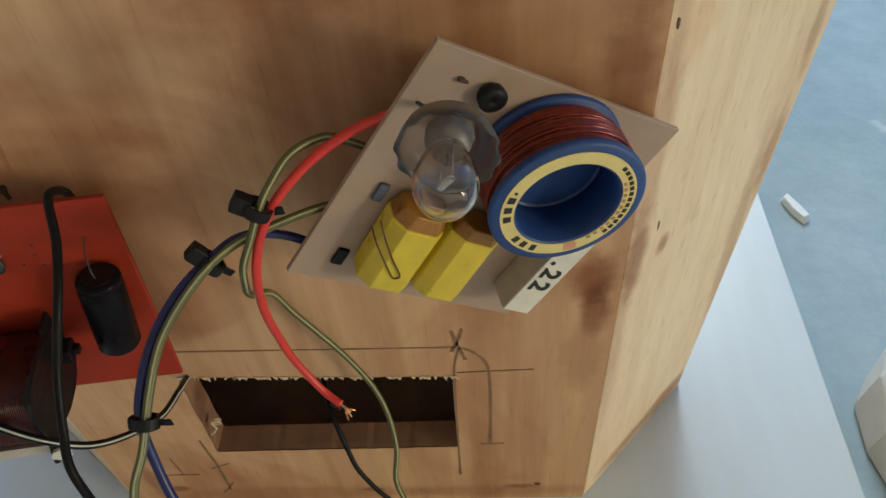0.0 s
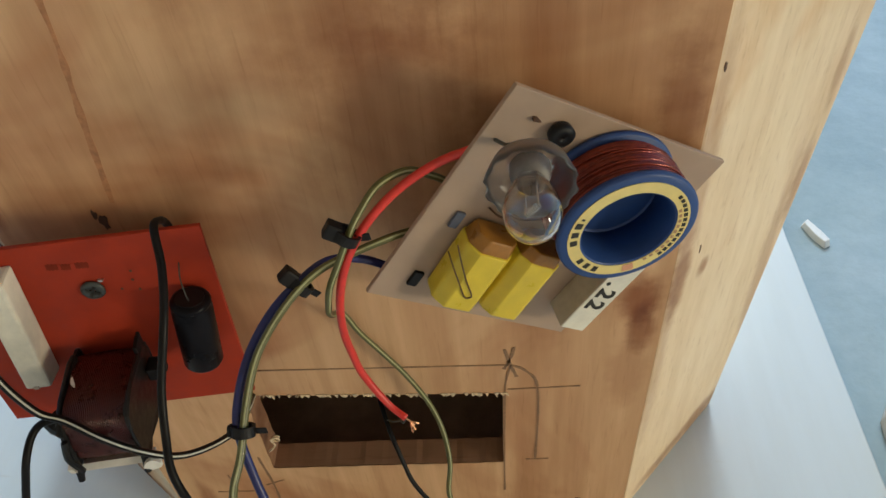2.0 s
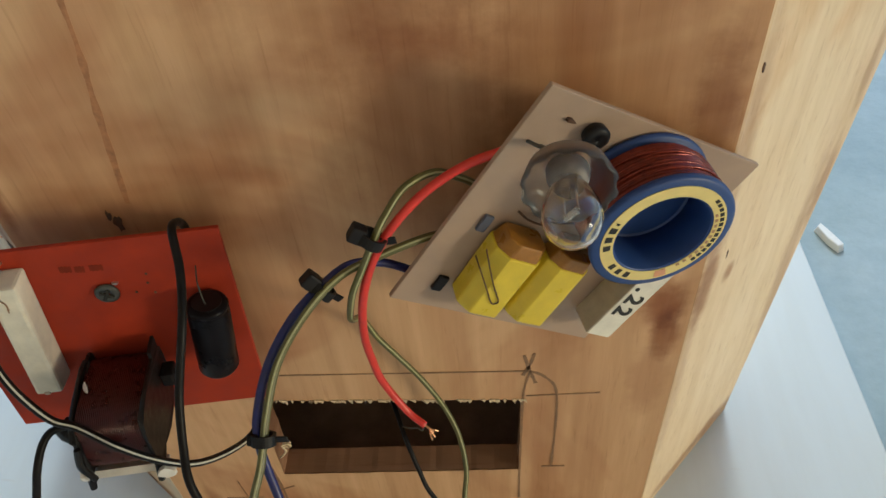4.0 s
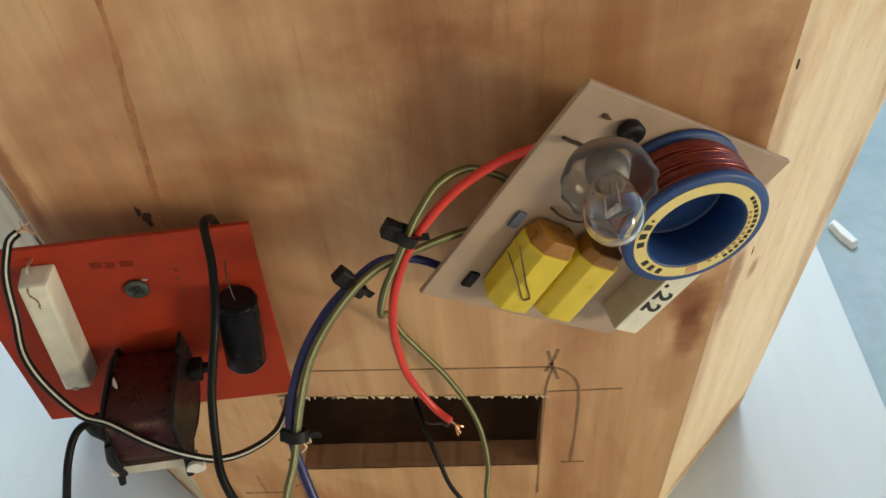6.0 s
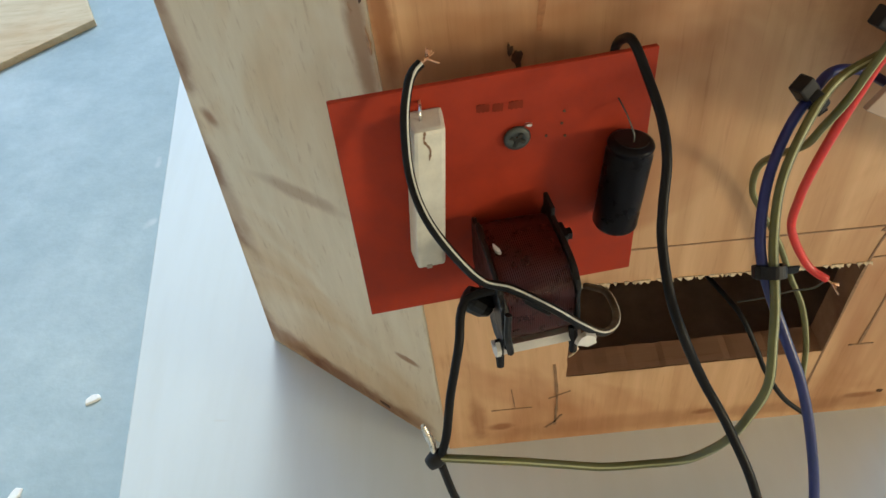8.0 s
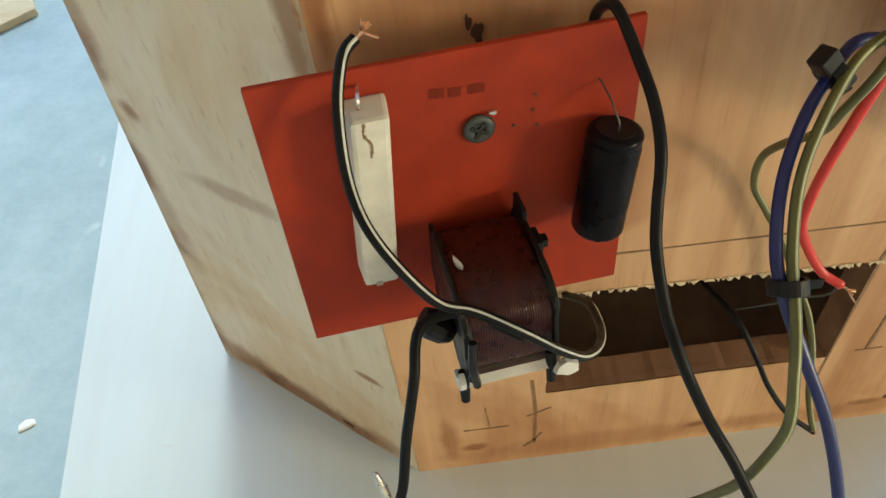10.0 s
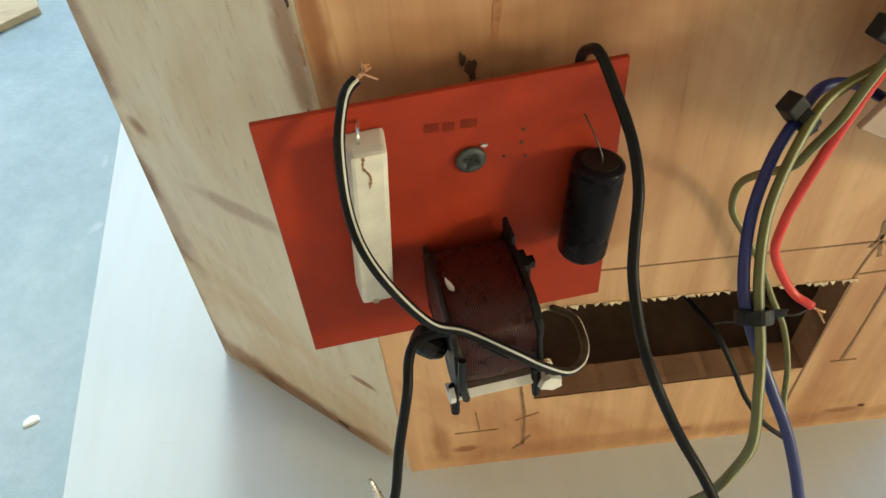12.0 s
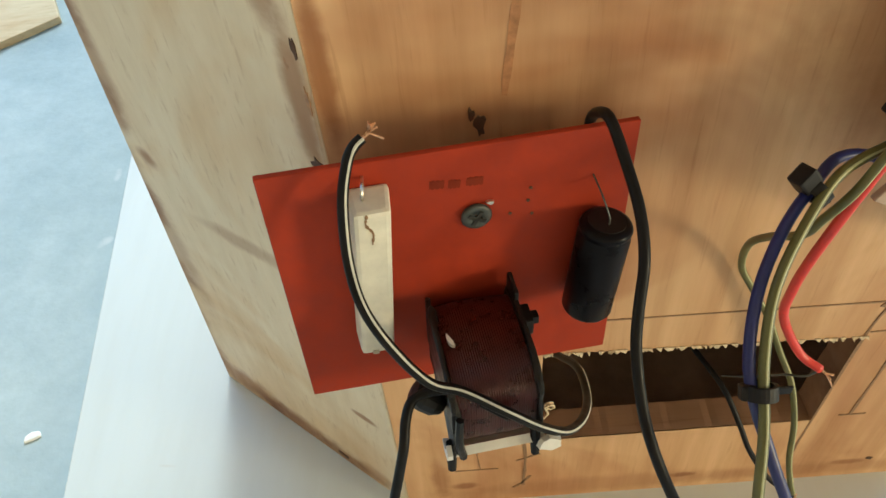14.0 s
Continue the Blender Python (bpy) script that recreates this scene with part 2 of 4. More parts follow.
M_GLASS = glass("bulb_glass")
M_COLLAR = glass("clear_plastic_collar", 0.28, (0.66, 0.64, 0.62), 1.35)
M_GREY = plain("grey_socket", (0.22, 0.20, 0.19), 0.5, vary=0.2)
M_PAPER = plain("white_paper", (0.85, 0.85, 0.83), 0.7, vary=0.05)
M_FOAM = plain("off_white_foam", (0.62, 0.62, 0.60), 0.8, vary=0.06, scale=60)


# ---- mesh helpers ----
def finish(bm, name, mat, smooth=False):
    bmesh.ops.recalc_face_normals(bm, faces=bm.faces[:])
    me = bpy.data.meshes.new(name)
    bm.to_mesh(me)
    bm.free()
    me.materials.append(mat)
    if smooth:
        me.polygons.foreach_set("use_smooth", [True] * len(me.polygons))
    return me


def part(name, bm, mat, parent, label="", smooth=False):
    ob = new(name, finish(bm, name, mat, smooth))
    ob.parent = parent
    if parent is not None:
        ob.matrix_parent_inverse = Matrix.Translation(parent.matrix_basis.translation).inverted() if parent.type == "EMPTY" else Matrix()
    if label:
        tagged(ob, label)
    return ob


def thing(name, at, label, category, group="", kind=""):
    ob = new(name)
    ob.empty_display_size = 0.01
    ob.location = at
    return tagged(ob, label, category, group, kind)


def bevel(bm, width, segments=2, angle=0.6):
    es = [e for e in bm.edges if len(e.link_faces) == 2 and e.calc_face_angle(0) > angle]
    bmesh.ops.bevel(bm, geom=es, offset=width, segments=segments, profile=0.6, affect="EDGES")
    return bm


def prism(low, high, bev=0.0, segs=2):
    """A solid between two rings of as many points."""
    bm = bmesh.new()
    a = [bm.verts.new(p) for p in low]
    b = [bm.verts.new(p) for p in high]
    k = len(a)
    bm.faces.new(a[::-1])
    bm.faces.new(b)
    for i in range(k):
        bm.faces.new((a[i], a[(i + 1) % k], b[(i + 1) % k], b[i]))
    bmesh.ops.recalc_face_normals(bm, faces=bm.faces[:])
    if bev:
        bevel(bm, bev, segs)
    return bm


def frames_along(pts):
    n = len(pts)
    tans = [(pts[min(i + 1, n - 1)] - pts[max(i - 1, 0)]).normalized() for i in range(n)]
    ref = Vector((0, -1, 0.3))
    side = (ref - tans[0] * ref.dot(tans[0])).normalized()
    out = []
    for t in tans:
        side = (side - t * side.dot(t)).normalized()
        out.append((side, t.cross(side)))
    return out


def smooth_path(pts, steps=8):
    p = [Vector(q) for q in pts]
    p = [2 * p[0] - p[1]] + p + [2 * p[-1] - p[-2]]
    out = []
    for i in range(1, len(p) - 2):
        a, b, c, d = p[i - 1:i + 3]
        for k in range(steps):
            t = k / steps
            out.append(0.5 * ((2 * b) + (c - a) * t + (2 * a - 5 * b + 4 * c - d) * t * t + (3 * b - a - 3 * c + d) * t ** 3))
    out.append(p[-2])
    return out


def tube(path, r, sides=10, bm=None, ends=True):
    bm = bm or bmesh.new()
    rings = []
    for i, (p, (s, u)) in enumerate(zip(path, frames_along(path))):
        rr = r[i] if isinstance(r, list) else r
        rings.append([bm.verts.new(p + (s * math.cos(a) + u * math.sin(a)) * rr) for a in (2 * math.pi * k / sides for k in range(sides))])
    for a, b in zip(rings, rings[1:]):
        for k in range(sides):
            bm.faces.new((a[k], a[(k + 1) % sides], b[(k + 1) % sides], b[k]))
    if ends:
        bm.faces.new(rings[0][::-1])
        bm.faces.new(rings[-1])
    return bm


def lathe(profile, at, axis, segs=32, close=True, bm=None):
    """Turns (radius, height) round an axis."""
    bm = bm or bmesh.new()
    z = Vector(axis).normalized()
    x = z.orthogonal().normalized()
    y = z.cross(x)
    rings = []
    for r, hgt in profile:
        c = Vector(at) + z * hgt
        if r < 1e-6:
            rings.append([bm.verts.new(c)])
        else:
            rings.append([bm.verts.new(c + (x * math.cos(a) + y * math.sin(a)) * r) for a in (2 * math.pi * k / segs for k in range(segs))])
    for a, b in zip(rings, rings[1:] + ([rings[0]] if close else [])):
        if len(a) == 1 and len(b) == 1:
            continue
        for k in range(segs):
            q = [a[k % len(a)], a[(k + 1) % len(a)], b[(k + 1) % len(b)], b[k % len(b)]]
            q = [v for j, v in enumerate(q) if v not in q[:j]]
            if len(q) > 2:
                bm.faces.new(q)
    return bm


def patch(center, ex, ey, w, hgt, seed, spikes=14, rough=0.35, lift=0.0003, bm=None):
    """A thin ragged flake of w by hgt on a surface spanned by ex and ey."""
    rnd = random.Random(seed)
    bm = bm or bmesh.new()
    nrm = Vector(ex).cross(Vector(ey)).normalized()
    if nrm.y > 0:
        nrm = -nrm
    c = Vector(center)
    low, high = [], []
    for k in range(spikes):
        a = 2 * math.pi * k / spikes
        q = 1 + rnd.uniform(-rough, rough)
        p = c + Vector(ex) * (math.cos(a) * w / 2 * q) + Vector(ey) * (math.sin(a) * hgt / 2 * q)
        low.append(bm.verts.new(p - nrm * 0.0003))
        high.append(bm.verts.new(p * 0.9 + c * 0.1 + nrm * lift))
    bm.faces.new(high)
    bm.faces.new(low[::-1])
    for k in range(spikes):
        bm.faces.new((low[k], low[(k + 1) % spikes], high[(k + 1) % spikes], high[k]))
    return bm


def ribbon(pts, width, nrm, lift=0.0003, wobble=0.0, seed=1):
    """A thin flat stroke along pts, standing a hair over its surface."""
    rnd = random.Random(seed)
    path = smooth_path(pts, 5) if len(pts) > 2 else [Vector(pts[0]).lerp(Vector(pts[1]), k / 8) for k in range(9)]
    nrm = Vector(nrm).normalized()
    bm = bmesh.new()
    rows = []
    for i, p in enumerate(path):
        t = (path[min(i + 1, len(path) - 1)] - path[max(i - 1, 0)]).normalized()
        s = t.cross(nrm) * width / 2 * (1 + rnd.uniform(-wobble, wobble))
        rows.append([bm.verts.new(p + s - nrm * 0.0003), bm.verts.new(p + s + nrm * lift), bm.verts.new(p - s + nrm * lift), bm.verts.new(p - s - nrm * 0.0003)])
    for a, b in zip(rows, rows[1:]):
        for k in range(4):
            bm.faces.new((a[k], a[(k + 1) % 4], b[(k + 1) % 4], b[k]))
    bm.faces.new(rows[0])
    bm.faces.new(rows[-1][::-1])
    return bm


# ---- the setting ----
def slab_object(name, x0, x1, y0, y1, z0, z1, mat, label="", category="", kind="structure"):
    bm = prism([(x0, y0, z0), (x1, y0, z0), (x1, y1, z0), (x0, y1, z0)], [(x0, y0, z1), (x1, y0, z1), (x1, y1, z1), (x0, y1, z1)])
    return tagged(new(name, finish(bm, name, mat)), label, category, kind=kind)


slab_object("ground", -60, 60, -60, 60, -0.3, FLOOR - 0.004, M_FLOOR, "rough blue-grey concrete floor with pale flecks", "floor")
# walls and ceiling out of view, added to block sky and bounce warm light
slab_object("unseen_wall_south", -1.7, 1.7, -1.45, -1.3, FLOOR - 0.004, 2.5, M_WALL, "unseen warm cream wall added to bounce light", "wall")
slab_object("unseen_wall_west", -1.2, -1.05, -1.3, 0.05, FLOOR - 0.004, 2.5, M_WALL, "unseen warm cream wall added to bounce light", "wall")
# unseen east wall; its opening is there only to hold the added lamp
W0, W1, W2, W3 = KEY_Y - KEY_W / 2, KEY_Y + KEY_W / 2, KEY_Z - KEY_H / 2, KEY_Z + KEY_H / 2
for name, y0, y1, z0, z1 in (("unseen_wall_east_south", -1.45, W0, FLOOR - 0.004, 2.5), ("unseen_wall_east_north", W1, -0.4, FLOOR - 0.004, 2.5),
                             ("unseen_wall_east_sill", W0, W1, FLOOR - 0.004, W2), ("unseen_wall_east_lintel", W0, W1, W3, 2.5)):
    slab_object(name, 1.7, 1.85, y0, y1, z0, z1, M_WALL, "unseen warm cream wall added round the key lamp's opening", "wall")
slab_object("ceiling", -1.85, 1.85, -1.45, 0.6, 2.5, 2.6, M_WALL, "unseen warm cream ceiling added to shut out sky", "ceiling")

bm = prism([(-0.241, -0.55, FLOOR - 0.004), (0.182, -0.55, FLOOR - 0.004), (0.196, 1.0, FLOOR - 0.004), (-0.388, 1.0, FLOOR - 0.004)],
           [(-0.241, -0.55, FLOOR), (0.182, -0.55, FLOOR), (0.196, 1.0, FLOOR), (-0.388, 1.0, FLOOR)], 0.0008, 1)
tagged(new("floor_sheet", finish(bm, "floor_sheet", M_SHEET)), "large off-white flat sheet lying on the concrete floor", "sheet")

# ---- speaker cabinet ----
TOP = 0.34
SEAM_L, SEAM_R = (-0.142, 0.0), (0.064, 0.0)
cabinet = thing("speaker_cabinet", (-0.04, 0.15, FLOOR), "unpainted plywood loudspeaker cabinet with a cut slot on pale sheet", "loudspeaker")


def left_back(z):
    k = (z - FLOOR) / 0.188
    return (-0.229 + 0.019 * k, 0.071 - 0.018 * k)


def right_back(z):
    k = (z - FLOOR) / 0.164
    return (0.117 + 0.018 * k, 0.057 + 0.014 * k)


# the panel with the slot: a ring of outline and slot, front and rear
T = 0.012
SLOT = [(-0.090, 0.045), (0.010, 0.045), (0.0125, 0.098), (-0.088, 0.102)]
rnd = random.Random(4)


def slot_ring():
    pts = []
    for i in range(4):
        (x0, z0), (x1, z1) = SLOT[i], SLOT[(i + 1) % 4]
        steps = 40 if i in (0, 2) else 14
        for k in range(steps):
            s = k / steps
            j = 0.0 if k == 0 else rnd.uniform(-1, 1) * (0.0003 if i == 2 else 0.0002)
            pts.append((x0 + (x1 - x0) * s + (j if i in (1, 3) else 0), z0 + (z1 - z0) * s + (j if i in (0, 2) else 0)))
    return pts


ring = slot_ring()
outline = [(SEAM_L[0] + 0.0006, FLOOR), (SEAM_R[0] - 0.0006, FLOOR), (SEAM_R[0] + 0.0050, TOP), (SEAM_L[0] + 0.0050, TOP)]


def outer_match(i):
    # for each point of the slot's rim, a point of the outline in the same order
    n = len(ring)
    cuts = [0, 40, 54, 94, n]
    for e in range(4):
        if cuts[e] <= i < cuts[e + 1]:
            s = (i - cuts[e]) / (cuts[e + 1] - cuts[e])
            (x0, z0), (x1, z1) = outline[e], outline[(e + 1) % 4]
            return (x0 + (x1 - x0) * s, z0 + (z1 - z0) * s)


bm = bmesh.new()
n = len(ring)
v = {}
for i, (x, z) in enumerate(ring):
    ox, oz = outer_match(i)
    for key, px, pz, y in (("if", x, z, 0), ("ib", x, z, T), ("of", ox, oz, 0), ("ob", ox, oz, T)):
        v[key, i] = bm.verts.new((px, y, pz))
for i in range(n):
    j = (i + 1) % n
    bm.faces.new((v["of", i], v["of", j], v["if", j], v["if", i]))
    bm.faces.new((v["ob", i], v["ib", i], v["ib", j], v["ob", j]))
    bm.faces.new((v["of", i], v["ob", i], v["ob", j], v["of", j]))
back_panel = part("back_panel", bm, M_BACK, cabinet, "orange-brown plywood panel with vertical grain and a rough slot")
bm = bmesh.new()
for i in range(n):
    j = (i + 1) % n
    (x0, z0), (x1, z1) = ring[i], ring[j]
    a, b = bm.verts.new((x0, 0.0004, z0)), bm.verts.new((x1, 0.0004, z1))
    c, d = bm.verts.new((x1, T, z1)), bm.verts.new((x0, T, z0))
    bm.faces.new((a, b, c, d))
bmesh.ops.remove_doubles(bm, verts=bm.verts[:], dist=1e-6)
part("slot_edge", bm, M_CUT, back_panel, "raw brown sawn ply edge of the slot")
# torn fibres along the slot's upper rim
bm = bmesh.new()
for k in range(80):
    s = rnd.random()
    x = SLOT[3][0] + (SLOT[2][0] - SLOT[3][0]) * s
    z = SLOT[3][1] + (SLOT[2][1] - SLOT[3][1]) * s
    w, hgt = rnd.uniform(0.0002, 0.0012), rnd.uniform(0.0001, 0.0008) * (1 if k % 7 else 2.4)
    tilt = rnd.uniform(-0.0012, 0.0012)
    q = [(x - w, -0.0004, z + 0.0008), (x + w, -0.0006, z + 0.0009), (x + tilt + w * 0.4, -0.0009, z - hgt), (x + tilt - w * 0.2, -0.0002, z - hgt * 0.9)]
    q2 = [(a, y + 0.0004, c) for a, y, c in q]
    lo = [bm.verts.new(p) for p in q]
    hi = [bm.verts.new(p) for p in q2]
    bm.faces.new(lo)
    bm.faces.new(hi[::-1])
    for i in range(4):
        bm.faces.new((lo[i], lo[(i + 1) % 4], hi[(i + 1) % 4], hi[i]))
part("splinter_fringe", bm, M_SPLINT, back_panel, "pale torn wood fibres")


def side_panel(seam, back, sign, name, label):
    """A splayed side panel between the seam and its slanting rear edge, 12 mm thick."""
    def quad(inset):
        pts = []
        for z, which in ((FLOOR, 0), (FLOOR, 1), (TOP, 1), (TOP, 0)):
            lean = 0.005 * (z - FLOOR) / (TOP - FLOOR)
            p = Vector((seam[0] + lean, seam[1], z)) if which == 0 else Vector((*back(z), z))
            pts.append(p + Vector((-sign * 0.68, 0.73, 0)) * inset)
        return pts
    bm = bmesh.new()
    N = 14
    grid = {}
    for face, inset in ((0, 0.0), (1, T)):
        a, b, c, d = quad(inset)
        for i in range(N + 1):
            for j in range(N + 1):
                s, t = i / N, j / N
                p = (a * (1 - s) + b * s) * (1 - t) + (d * (1 - s) + c * s) * t
                grid[face, i, j] = bm.verts.new(p)
        for i in range(N):
            for j in range(N):
                bm.faces.new((grid[face, i, j], grid[face, i + 1, j], grid[face, i + 1, j + 1], grid[face, i, j + 1]))
    for i in range(N):
        for j in (0, N):
            bm.faces.new((grid[0, i, j], grid[0, i + 1, j], grid[1, i + 1, j], grid[1, i, j]))
            bm.faces.new((grid[0, j, i], grid[0, j, i + 1], grid[1, j, i + 1], grid[1, j, i]))
    bmesh.ops.recalc_face_normals(bm, faces=bm.faces[:])
    bevel(bm, 0.0012, 2, 0.8)
    return part(name, bm, M_SIDE_LIT if sign < 0 else M_SIDE, cabinet, label)


left_side = side_panel(SEAM_L, left_back, -1, "side_panel", "pale plywood side panel lightened for daylight, with brown-stained lower edge")
right_side = side_panel(SEAM_R, right_back, 1, "side_panel", "pale yellowish plywood side panel with a notched rear edge")
# hidden remainder of the body
lb0, lb1, rb0, rb1 = left_back(FLOOR), left_back(TOP), right_back(FLOOR), right_back(TOP)


def wall_between(a0, a1, b0, b1, mat, inset, label, name):
    p = [(*a0, FLOOR), (*b0, FLOOR), (*b1, TOP), (*a1, TOP)]
    q = [(x + inset[0], y + inset[1], z) for x, y, z in p]
    part(name, prism(p, q), mat, cabinet, label)


shift = 0.013
wall_between((lb0[0] + .004, lb0[1] + shift), (lb1[0] + .004, lb1[1] + shift), (-0.225, 0.3), (-0.17, 0.3), M_SIDE, (0.012, 0), "pale plywood side", "rear_side_panel")
wall_between((rb0[0] - .004, rb0[1] + shift), (rb1[0] - .004, rb1[1] + shift), (0.112, 0.3), (0.13, 0.3), M_SIDE, (-0.012, 0), "pale plywood side", "rear_side_panel")
wall_between((-0.225, 0.301), (-0.17, 0.301), (0.112, 0.301), (0.13, 0.301), M_SIDE, (0, 0.012), "pale plywood front", "front_panel")
plan0 = [(-0.128, T + 0.001), (0.050, T + 0.001), (0.1, 0.075), (0.1, 0.298), (-0.21, 0.298), (-0.21, 0.095)]
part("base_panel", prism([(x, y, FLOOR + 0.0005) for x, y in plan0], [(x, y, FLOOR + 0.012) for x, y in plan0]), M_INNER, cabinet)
plan1 = [(-0.138, -0.001), (0.070, -0.001), (0.139, 0.079), (0.13, 0.31), (-0.17, 0.31), (-0.17, 0.01)]
part("top_panel", prism([(x, y, TOP + 0.0005) for x, y in plan1], [(x, y, TOP + 0.0125) for x, y in plan1]), M_SIDE, cabinet)
# added sheet behind the slot, dark brown for the unlit inside
wall_between((-0.17, 0.10), (-0.14, 0.10), (0.07, 0.10), (0.08, 0.10), M_INNER, (0, 0.006), "added dark sheet standing in for shade behind the slot", "slot_backing")

# pencil strokes, chips and stains on the panels
BN = (0, -1, 0)


def on_back(*pts):
    return [(x, 0.0, z) for x, z in pts]


for pts, w in (([(-0.135, 0.1195), (-0.05, 0.1178), (0.014, 0.1165)], 0.0006),
               ([(0.0145, 0.1165), (0.0120, 0.100), (0.0108, 0.060), (0.0100, 0.020)], 0.0009),
               ([(0.0145, 0.1165), (0.0195, 0.113), (0.0240, 0.104), (0.0245, 0.080), (0.0235, 0.048)], 0.0009),
               ([(0.0130, 0.1008), (0.025, 0.1012), (0.040, 0.1016)], 0.0006),
               ([(0.0195, 0.0475), (0.0290, 0.0475)], 0.0007),
               ([(0.0125, 0.126), (0.0145, 0.1165), (0.0165, 0.109)], 0.0012),
               ([(0.0160, 0.127), (0.0147, 0.121), (0.0120, 0.114)], 0.0011),
               ([(-0.121, 0.0245), (-0.104, 0.0245)], 0.0005),
               ([(-0.112, 0.0400), (-0.111, 0.0250)], 0.0004),
               ([(-0.0945, 0.055), (-0.0935, 0.030), (-0.0945, 0.008)], 0.0011),
               ([(-0.0915, 0.016), (-0.0950, 0.010), (-0.0985, 0.006)], 0.0010),
               ([(-0.097, 0.030), (-0.088, 0.0345)], 0.0006)):
    part("pencil_line", ribbon(on_back(*pts), w, BN, 0.00025, 0.35, len(pts)), M_PENCIL, back_panel)
part("grain_line", ribbon(on_back((-0.0895, 0.30), (-0.091, 0.26), (-0.0945, 0.235), (-0.0985, 0.204)), 0.0017, BN, 0.00012, 0.4, 3), M_GRAIN, back_panel, "reddish brown grain streak")
for x, z, w, hgt, seed, mat in ((-0.1040, 0.1965, 0.0028, 0.0060, 1, M_KNOT), (-0.1058, 0.1995, 0.0014, 0.0040, 2, M_KNOT), (0.043, 0.0095, 0.003, 0.002, 10, M_KNOT), ):
    part("stain" if mat is M_STAIN else "knot", patch((x, 0, z), (1, 0, 0), (0, 0, 1), w, hgt, seed), mat, back_panel)


def on_left(d, z):
    u = Vector((-0.087, 0.071, 0)).normalized()
    lean = 0.005 * (z - FLOOR) / (TOP - FLOOR)
    return Vector((SEAM_L[0] + lean, 0, z)) + u * d


def on_right(d, z):
    u = Vector((0.053, 0.057, 0)).normalized()
    lean = 0.005 * (z - FLOOR) / (TOP - FLOOR)
    return Vector((SEAM_R[0] + lean, 0, z)) + u * d


UL, UR = Vector((-0.087, 0.071, 0)).normalized(), Vector((0.053, 0.057, 0)).normalized()
for d, z, w, hgt, seed, mat in ((0.0035, 0.187, 0.004, 0.004, 22, M_KNOT), (0.002, 0.219, 0.0016, 0.006, 23, M_KNOT), (0.0015, 0.206, 0.0012, 0.007, 24, M_STAIN), (0.006, 0.214, 0.002, 0.004, 25, M_STAIN),
                                (0.094, 0.150, 0.004, 0.004, 27, M_STAIN),
                                (0.036, 0.001, 0.008, 0.003, 28, M_KNOT),
                                ):
    part("stain" if mat is M_STAIN else "knot", patch(on_left(d, z), UL, (0, 0, 1), w, hgt, seed), mat, left_side)
part("scratch", ribbon([on_left(0.060, 0.136), on_left(0.046, 0.1345), on_left(0.036, 0.129), on_left(0.030, 0.118)], 0.0022, UL.cross(Vector((0, 0, 1))) * (1 if UL.cross(Vector((0, 0, 1))).y < 0 else -1), 0.0002, 0.5, 5), M_STAIN, left_side)
for d, z, w, hgt, seed, mat in ((0.0905, 0.155, 0.0025, 0.006, 40, M_KNOT), (0.015, 0.163, 0.0014, 0.007, 41, M_KNOT), (0.003, 0.236, 0.0015, 0.003, 43, M_KNOT), (0.096, 0.20, 0.002, 0.003, 45, M_KNOT),
                                ):
    part("stain" if mat is M_STAIN else "knot", patch(on_right(d, z), UR, (0, 0, 1), w, hgt, seed), mat, right_side)


# ---- boards ----
class Board:
    """A plane in space: u along the upper edge, v down it, n towards the viewer; millimetres."""

    def __init__(self, o, u, v):
        self.o, self.u = Vector(o), Vector(u).normalized()
        v = Vector(v)
        self.v = (v - self.u * v.dot(self.u)).normalized()
        self.n = self.v.cross(self.u).normalized()
        if self.n.y > 0:
            self.n = -self.n

    def at(self, u, v, n=0.0):
        return self.o + (self.u * u + self.v * v + self.n * n) * 0.001

    def way(self, u, v, n):
        return (self.u * u + self.v * v + self.n * n).normalized()

    def box(self, u0, u1, v0, v1, n0, n1, bev=0.0, taper=0.0, skew=0.0):
        low = [self.at(u0, v0, n0), self.at(u1, v0, n0), self.at(u1 + skew, v1, n0), self.at(u0 + skew, v1, n0)]
        t = taper
        high = [self.at(u0 + t, v0 + t, n1), self.at(u1 - t, v0 + t, n1), self.at(u1 - t + skew, v1 - t, n1), self.at(u0 + t + skew, v1 - t, n1)]
        return prism(low, high, bev * 0.001)


red = Board((-0.1495, -0.022, 0.206), (0.98631, 0.15706, -0.05026), (-0.0405, -0.0646, -0.9971))
red_board = thing("circuit_board", red.at(40, 37, 0), "red crossover board with coil and white resistor screwed to cabinet", "circuit board")
board_red = part("board", prism([red.at(*p, -1.6) for p in ((0, 0), (79.5, 0), (79.6, 75.2), (0.5, 73.3))], [red.at(*p, 0) for p in ((0, 0), (79.5, 0), (79.6, 75.2), (0.5, 73.3))], 0.0002, 1), M_RED, red_board, "flat brick-red laminate")
# resistor: a cement body with a groove along its face
cem = part("cement_resistor", red.box(17.2, 26.2, 5.6, 50.6, 0, 8.2, 1.0, 0.7, -3.0), M_CERAM, red_board, "chalky white cement resistor")
# the notch is a raised chip in darker cement, its shade painted
part("notch", red.box(17.4, 18.9, 48.8, 50.1, 7.0, 8.4, 0.2), M_CERAM_SHADE, cem)
part("lead", tube(smooth_path([red.at(20.4, 6.2, 4), red.at(20.4, 4.2, 4.2), red.at(20.8, 3.2, 2.5), red.at(21, 3.4, 0)]), 0.0004, 6), M_TIN, cem)
